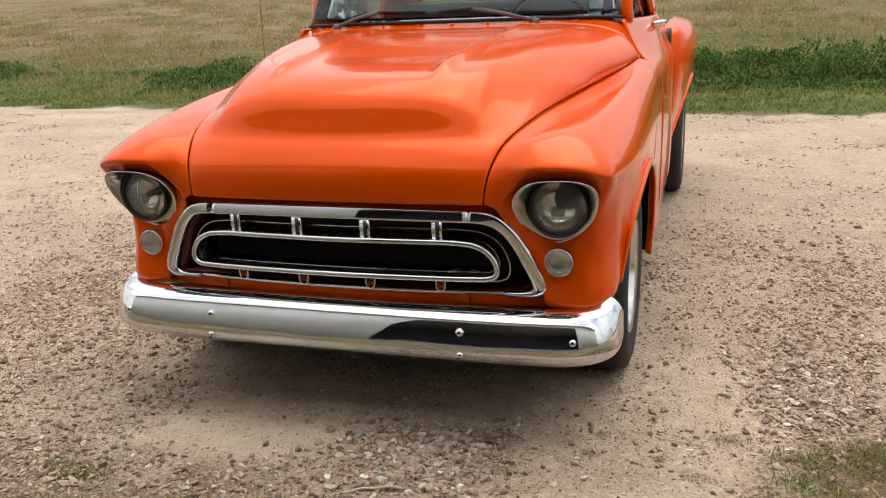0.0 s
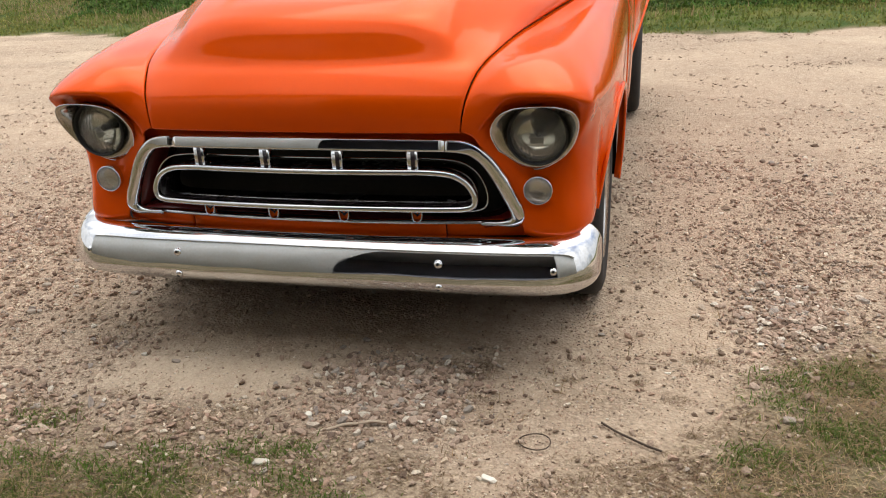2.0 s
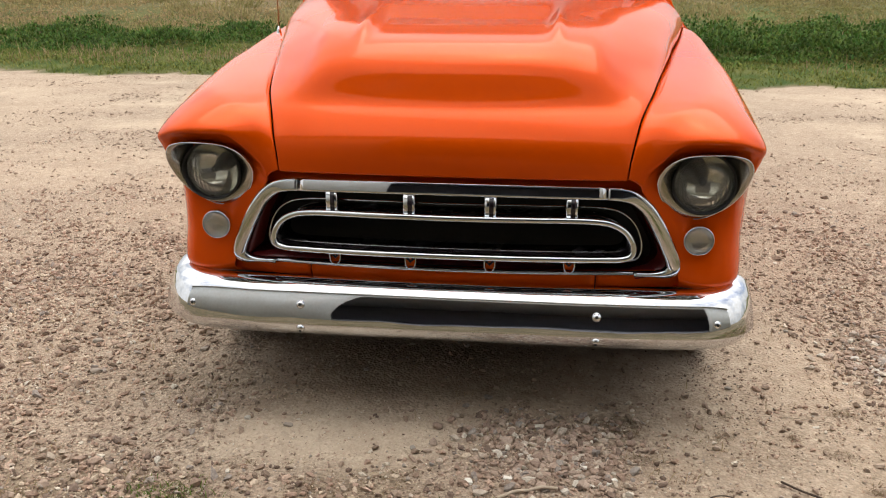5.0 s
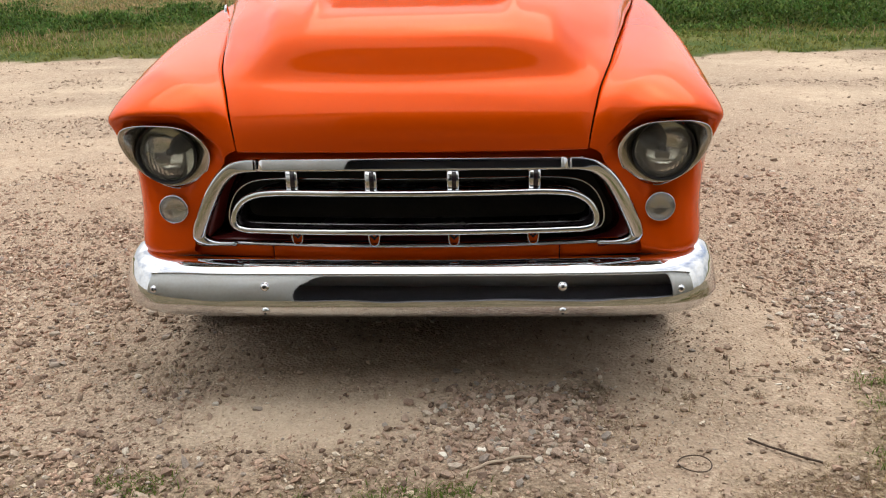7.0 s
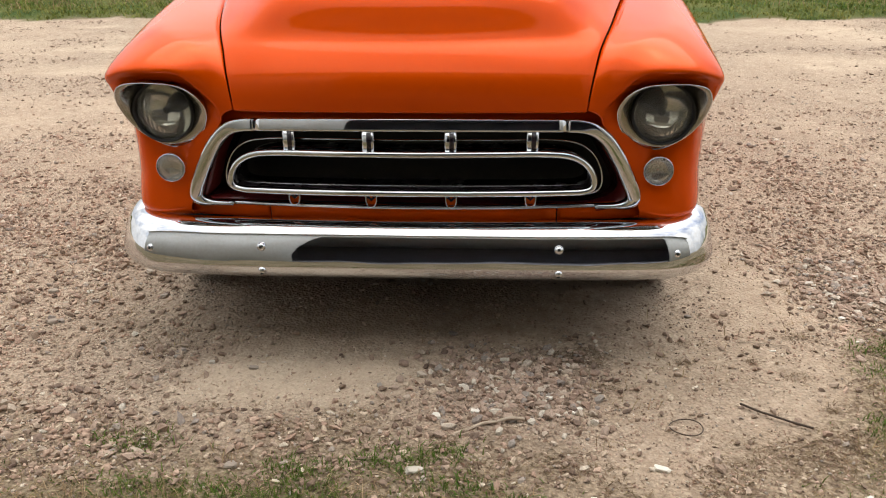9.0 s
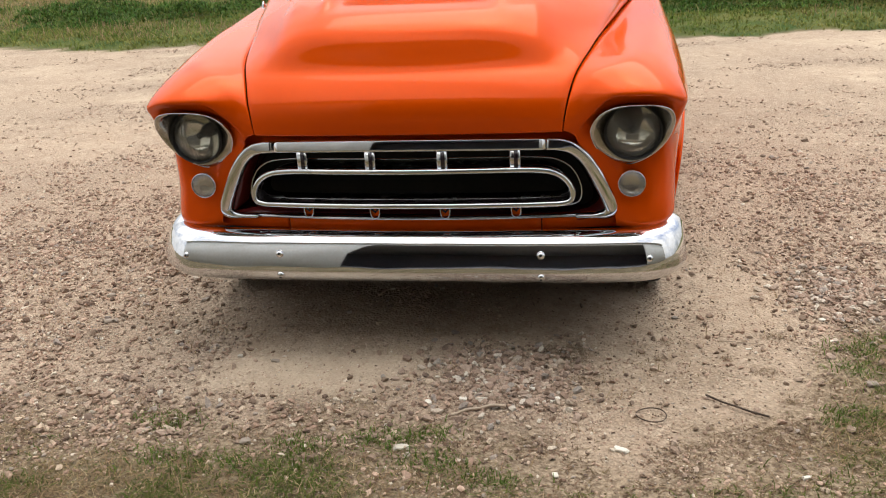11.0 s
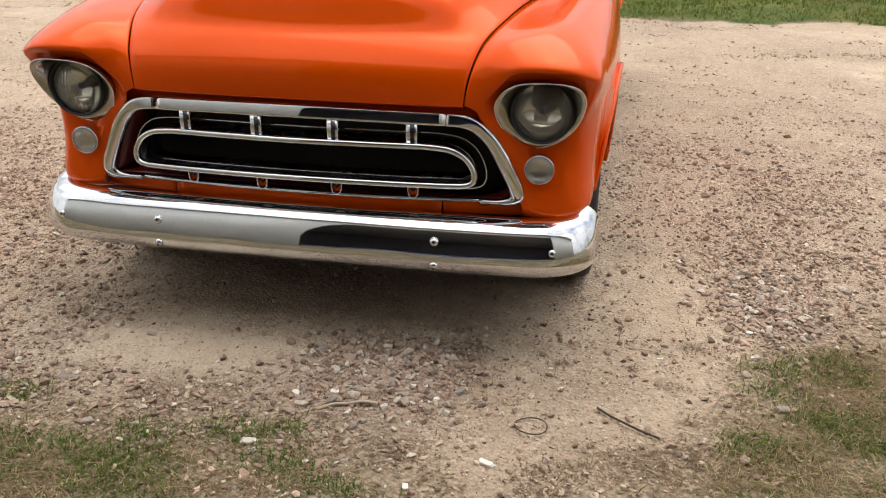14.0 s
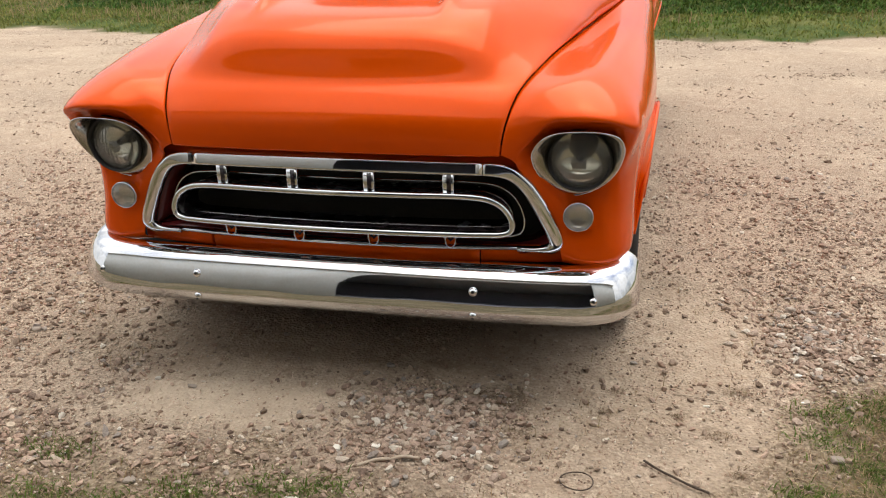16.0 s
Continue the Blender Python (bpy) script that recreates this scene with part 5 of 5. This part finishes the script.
FIELD = material("field_grass", (.42, .305, .165), .85, second=(.27, .21, .095), scale=.35, amount=.9, island=.1, through_light=.45)
OLIVE = material("olive_field_grass", (.33, .27, .125), .85, second=(.17, .175, .055), scale=.35, amount=.95, island=.1, through_light=.45)
VERGE = material("verge_turf", (.075, .135, .020), .8, second=(.24, .225, .070), scale=.8, amount=.95, island=.35, through_light=.3)

pts = scatter(28000, (-2.0, 2.8, -1.05, .8), lambda x, y: near_grass(x, y) ** 1.3 * (.12 + .88 * smoothstep(-.05, .35, turbulence(x, y, 5.0, 2, 12.0))))
blades("near_green_grass", lay(pts, [0] * len(pts)), rng.gamma(4, .0062, len(pts)).clip(.008, .055), rng.uniform(.0010, .0024, len(pts)), 1.2, GREEN, "short patchy green grass beside the track", low=.7)
pts = scatter(38000, (-2.0, 2.8, -1.05, .8), lambda x, y: near_grass(x, y) * (.35 + .65 * smoothstep(.25, -.25, turbulence(x, y, 4.0, 2, 12.0)) + 2.5 * math.exp(-((x - 1.72) / .22) ** 2 - ((y - .1) / .14) ** 2)))
blades("near_dry_grass", lay(pts, [.002] * len(pts)), rng.gamma(4, .009, len(pts)).clip(.012, .09), rng.uniform(.0005, .0014, len(pts)), 1.25, DRY, "dry straw-coloured grass lying beside the track", low=.45)
pts = scatter(16000, (-2.0, 2.8, -.9, .8), lambda x, y: smoothstep(.30, .0, y - np.interp(x, EDGE_X, EDGE_Y)) * smoothstep(-.1, .3, turbulence(x, y, 7.0, 2, 3.0)))
blades("leaf_litter", lay(pts, [.002] * len(pts)), rng.gamma(3, .006, len(pts)).clip(.006, .04), rng.uniform(.0008, .0024, len(pts)), 1.35, LITTER, "brown dead grass litter at the edge of the track", low=.3)
pts = []
for cx, cy in ((-.236, -.542), (-.27, -.66), (-.02, -.50), (.10, -.473), (.137, -.597), (-.42, -.617), (-.69, -.43), (-.606, -.613), (.30, -.66), (1.46, .10), (1.55, .186), (1.42, -.02), (1.50, -.14), (1.62, -.22), (1.33, -.30)):
    pts += [(cx + rng.normal(0, .060), cy + rng.normal(0, .032)) for _ in range(240)]
blades("grass_tufts", lay(pts, [0] * len(pts)), rng.gamma(5, .0042, len(pts)).clip(.008, .038), rng.uniform(.0010, .0022, len(pts)), 1.2, TUFT, "bright green tufts of grass beside the track")
pts = scatter(1500, (-2.2, 3.0, -.6, 1.0), lambda x, y: .25 * smoothstep(.15, .4, turbulence(x, y, 6.0, 2, 15.0)))
blades("scattered_straw", lay(pts, [.002] * len(pts)), rng.gamma(4, .008, len(pts)).clip(.01, .06), rng.uniform(.0006, .0014, len(pts)), 1.3, DRY, "bits of straw scattered on the sand")
pts = scatter(11000, (-2.0, 2.8, -1.05, .8), lambda x, y: near_grass(x, y) * (.4 + .6 * smoothstep(-.1, .3, turbulence(x, y, 6.0, 2, 33.0))))
blades("straw_strands", lay(pts, [.008] * len(pts)), rng.gamma(4, .009, len(pts)).clip(.012, .08), rng.uniform(.0006, .0014, len(pts)), 1.35, STRAW, "pale strands of straw tangled in the grass", low=.3)
pts = []
for cx, cy, r, k in ((.512, .049, .040, 420), (1.009, .030, .014, 70), (1.129, -.051, .024, 110), (1.157, -.218, .014, 80), (1.022, -.415, .070, 420),
                     (.57, -.127, .024, 110), (1.203, .189, .035, 160), (.835, .149, .014, 60), (.803, .012, .014, 60), (-.33, -.36, .035, 200), (1.18, -.38, .07, 420), (.40, -.50, .06, 300), (.93, -.43, .08, 520), (1.10, -.47, .07, 420), (.80, -.52, .07, 300), (1.28, -.20, .05, 240)):
    pts += [(cx + rng.normal(0, r), cy + rng.normal(0, r * .7)) for _ in range(k)]
blades("dead_weeds", lay(pts, [.001] * len(pts)), rng.gamma(4, .0045, len(pts)).clip(.006, .04), rng.uniform(.0005, .0012, len(pts)), 1.25, LITTER, "small brown dead weeds on the sand", "weeds", low=.3)


def weeds_at(x, y):
    v = verge_line(x)
    band = smoothstep(v + 1.0, v + 2.1, y) * smoothstep(v + 5.5, v + 3.4, y)
    clumps = smoothstep(.0, .45, turbulence(x, y * .8, .55, 3, 21.0) + .40 * turbulence(x * .7, y, 1.5, 3, 25.0) - .05 + .75 * math.exp(-((x - 4.8) / 3.8) ** 2 - ((y - 10.7) / 1.5) ** 2) + .42 * math.exp(-((x + 6.5) / 4.5) ** 2 - ((y - 10.7) / 1.4) ** 2))
    return band * clumps


pts = scatter(60000, (-15, 11, 8.0, 13.5), lambda x, y: weeds_at(x, y))
hts = np.array([.03 + (.20 + .24 * smoothstep(-2, 2, x)) * weeds_at(x, y) * (.50 + 1.3 * turbulence(x, y, 1.9, 2, 50.0) + .8 * turbulence(x, y * .7, .75, 2, 52.0)) * rng.random() ** .5 for x, y in pts]).clip(.01, .55)
blades("verge_weeds", [(x, y, ground_z(x, y) + h * .75) for (x, y), h in zip(pts, hts)], rng.uniform(.035, .09, len(pts)), rng.uniform(.008, .018, len(pts)), 1.0, WEED, "low dark green leafy weeds along the verge", "weeds")
pts = scatter(68000, (-14, 9, 6.8, 14.5), lambda x, y: smoothstep(verge_line(x) + 6.5, verge_line(x) + 2.0, y) * smoothstep(-.10, .30, y - verge_line(x) + .22 * turbulence(x, y, 2.0, 4, 8.0)) * (.45 + .55 * smoothstep(-.3, .2, turbulence(x * .7, y, .9, 3, 81.0))))
blades("verge_grass", lay(pts, [0] * len(pts)), rng.gamma(4, .013, len(pts)).clip(.02, .10), rng.uniform(.005, .011, len(pts)), 1.05, VERGE, "green verge grass at the edge of the track")
pts = scatter(12000, (-16, 12, 7.5, 14), lambda x, y: smoothstep(.3, .9, y - verge_line(x)) * (1 - weeds_at(x, y)) * (1 - .7 * smoothstep(-1, 1, x)) * smoothstep(.35, -.1, turbulence(x, y, .6, 3, 40.0)))
blades("verge_straw", lay(pts, [0] * len(pts)), rng.gamma(5, .022, len(pts)).clip(.03, .22), rng.uniform(.003, .006, len(pts)), .8, DRY, "dry straw among the verge grass")
pts = scatter(56000, (-6, 18, 13.0, 46), lambda x, y: smoothstep(-3.5, 3.5, x + 3.0 * turbulence(x, y, .3, 2, 26.0)) * (10 / y) ** 1.5 * (.35 + .65 * smoothstep(-.25, .3, turbulence(x, y * .6, .7, 3, 63.0))))
blades("olive_grass", lay(pts, [0] * len(pts)), rng.gamma(5, .010, len(pts)).clip(.025, .10), rng.uniform(.014, .030, len(pts)), 1.15, OLIVE, "olive green rough grass in the field")
pts = scatter(64000, (-32, 10, 12.0, 46), lambda x, y: (1 - .9 * smoothstep(-3.5, 3.5, x + 3.0 * turbulence(x, y, .3, 2, 26.0))) * (10 / y) ** 1.5 * (.35 + .65 * smoothstep(-.25, .3, turbulence(x, y * .6, .9, 3, 60.0))))
blades("field_grass", lay(pts, [0] * len(pts)), rng.gamma(5, .010, len(pts)).clip(.025, .10), rng.uniform(.014, .030, len(pts)), 1.15, FIELD, "dry brown grass in the field")

pts, lens = [], []
for cx, cy in scatter(1300, (-28, 14, 11.5, 38), lambda x, y: (10 / y) ** 1.3 * smoothstep(-.2, .35, turbulence(x * .6, y, .5, 3, 90.0))):
    size = rng.uniform(.5, 1.3)
    for _ in range(34):
        pts.append((cx + rng.normal(0, .20 * size), cy + rng.normal(0, .16 * size)))
        lens.append(size * rng.uniform(.07, .24))
blades("field_tussocks", lay(pts, [0] * len(pts)), lens, rng.uniform(.008, .018, len(pts)), .75, TUSSOCK, "tussocks of dry and olive grass in the field")

SHED_L, SHED_R = -1.15, 3.2
# ---- the shed behind the camera, seen in the chrome and paint ----
TIN = material("grey_sheet_wall", (.52, .54, .53), .7, second=(.44, .46, .45), scale=1.5)
INSIDE = material("dark_shed_lining", (.25, .25, .28), .9, second=(.15, .155, .17), scale=2.0)
shed = thing("shed", "grey sheet-walled shed with a wide open doorway", "shed", at=(0, -3.4, 0))


def tin_wall(name, x0, x1, z0, z1, y, mat, parent):
    n = max(1, int((x1 - x0) / .5))
    rows = [[(x0 + (x1 - x0) * i / n, y, z) for i in range(n + 1)] for z in (z0, z1)]
    return part(name, sheet(np.array(rows), 1, (0, y - 5, 1)), mat, parent, thick=.012)


tin_wall("front_wall", -9, SHED_L, -.1, 4.2, 0, TIN, shed)
tin_wall("front_wall", SHED_R, 9, -.1, 4.2, 0, TIN, shed)
tin_wall("lintel", SHED_L, SHED_R, 3.4, 4.2, .004, TIN, shed)
part("roof", block(-9.3, 9.3, -7.3, .35, 4.2, 4.34, .02), TIN, shed, smooth=False)
part("back_wall", block(-9, 9, -7.0, -6.9, -.1, 4.2, 0), INSIDE, shed, smooth=False)
for x in (-8.95, 8.95):
    part("side_wall", block(x - .05, x + .05, -6.9, -.02, -.1, 4.2, 0), INSIDE, shed, smooth=False)
part("shed_floor", block(-8.9, 8.9, -6.9, -.3, -.05, .02, 0), INSIDE, shed, smooth=False)
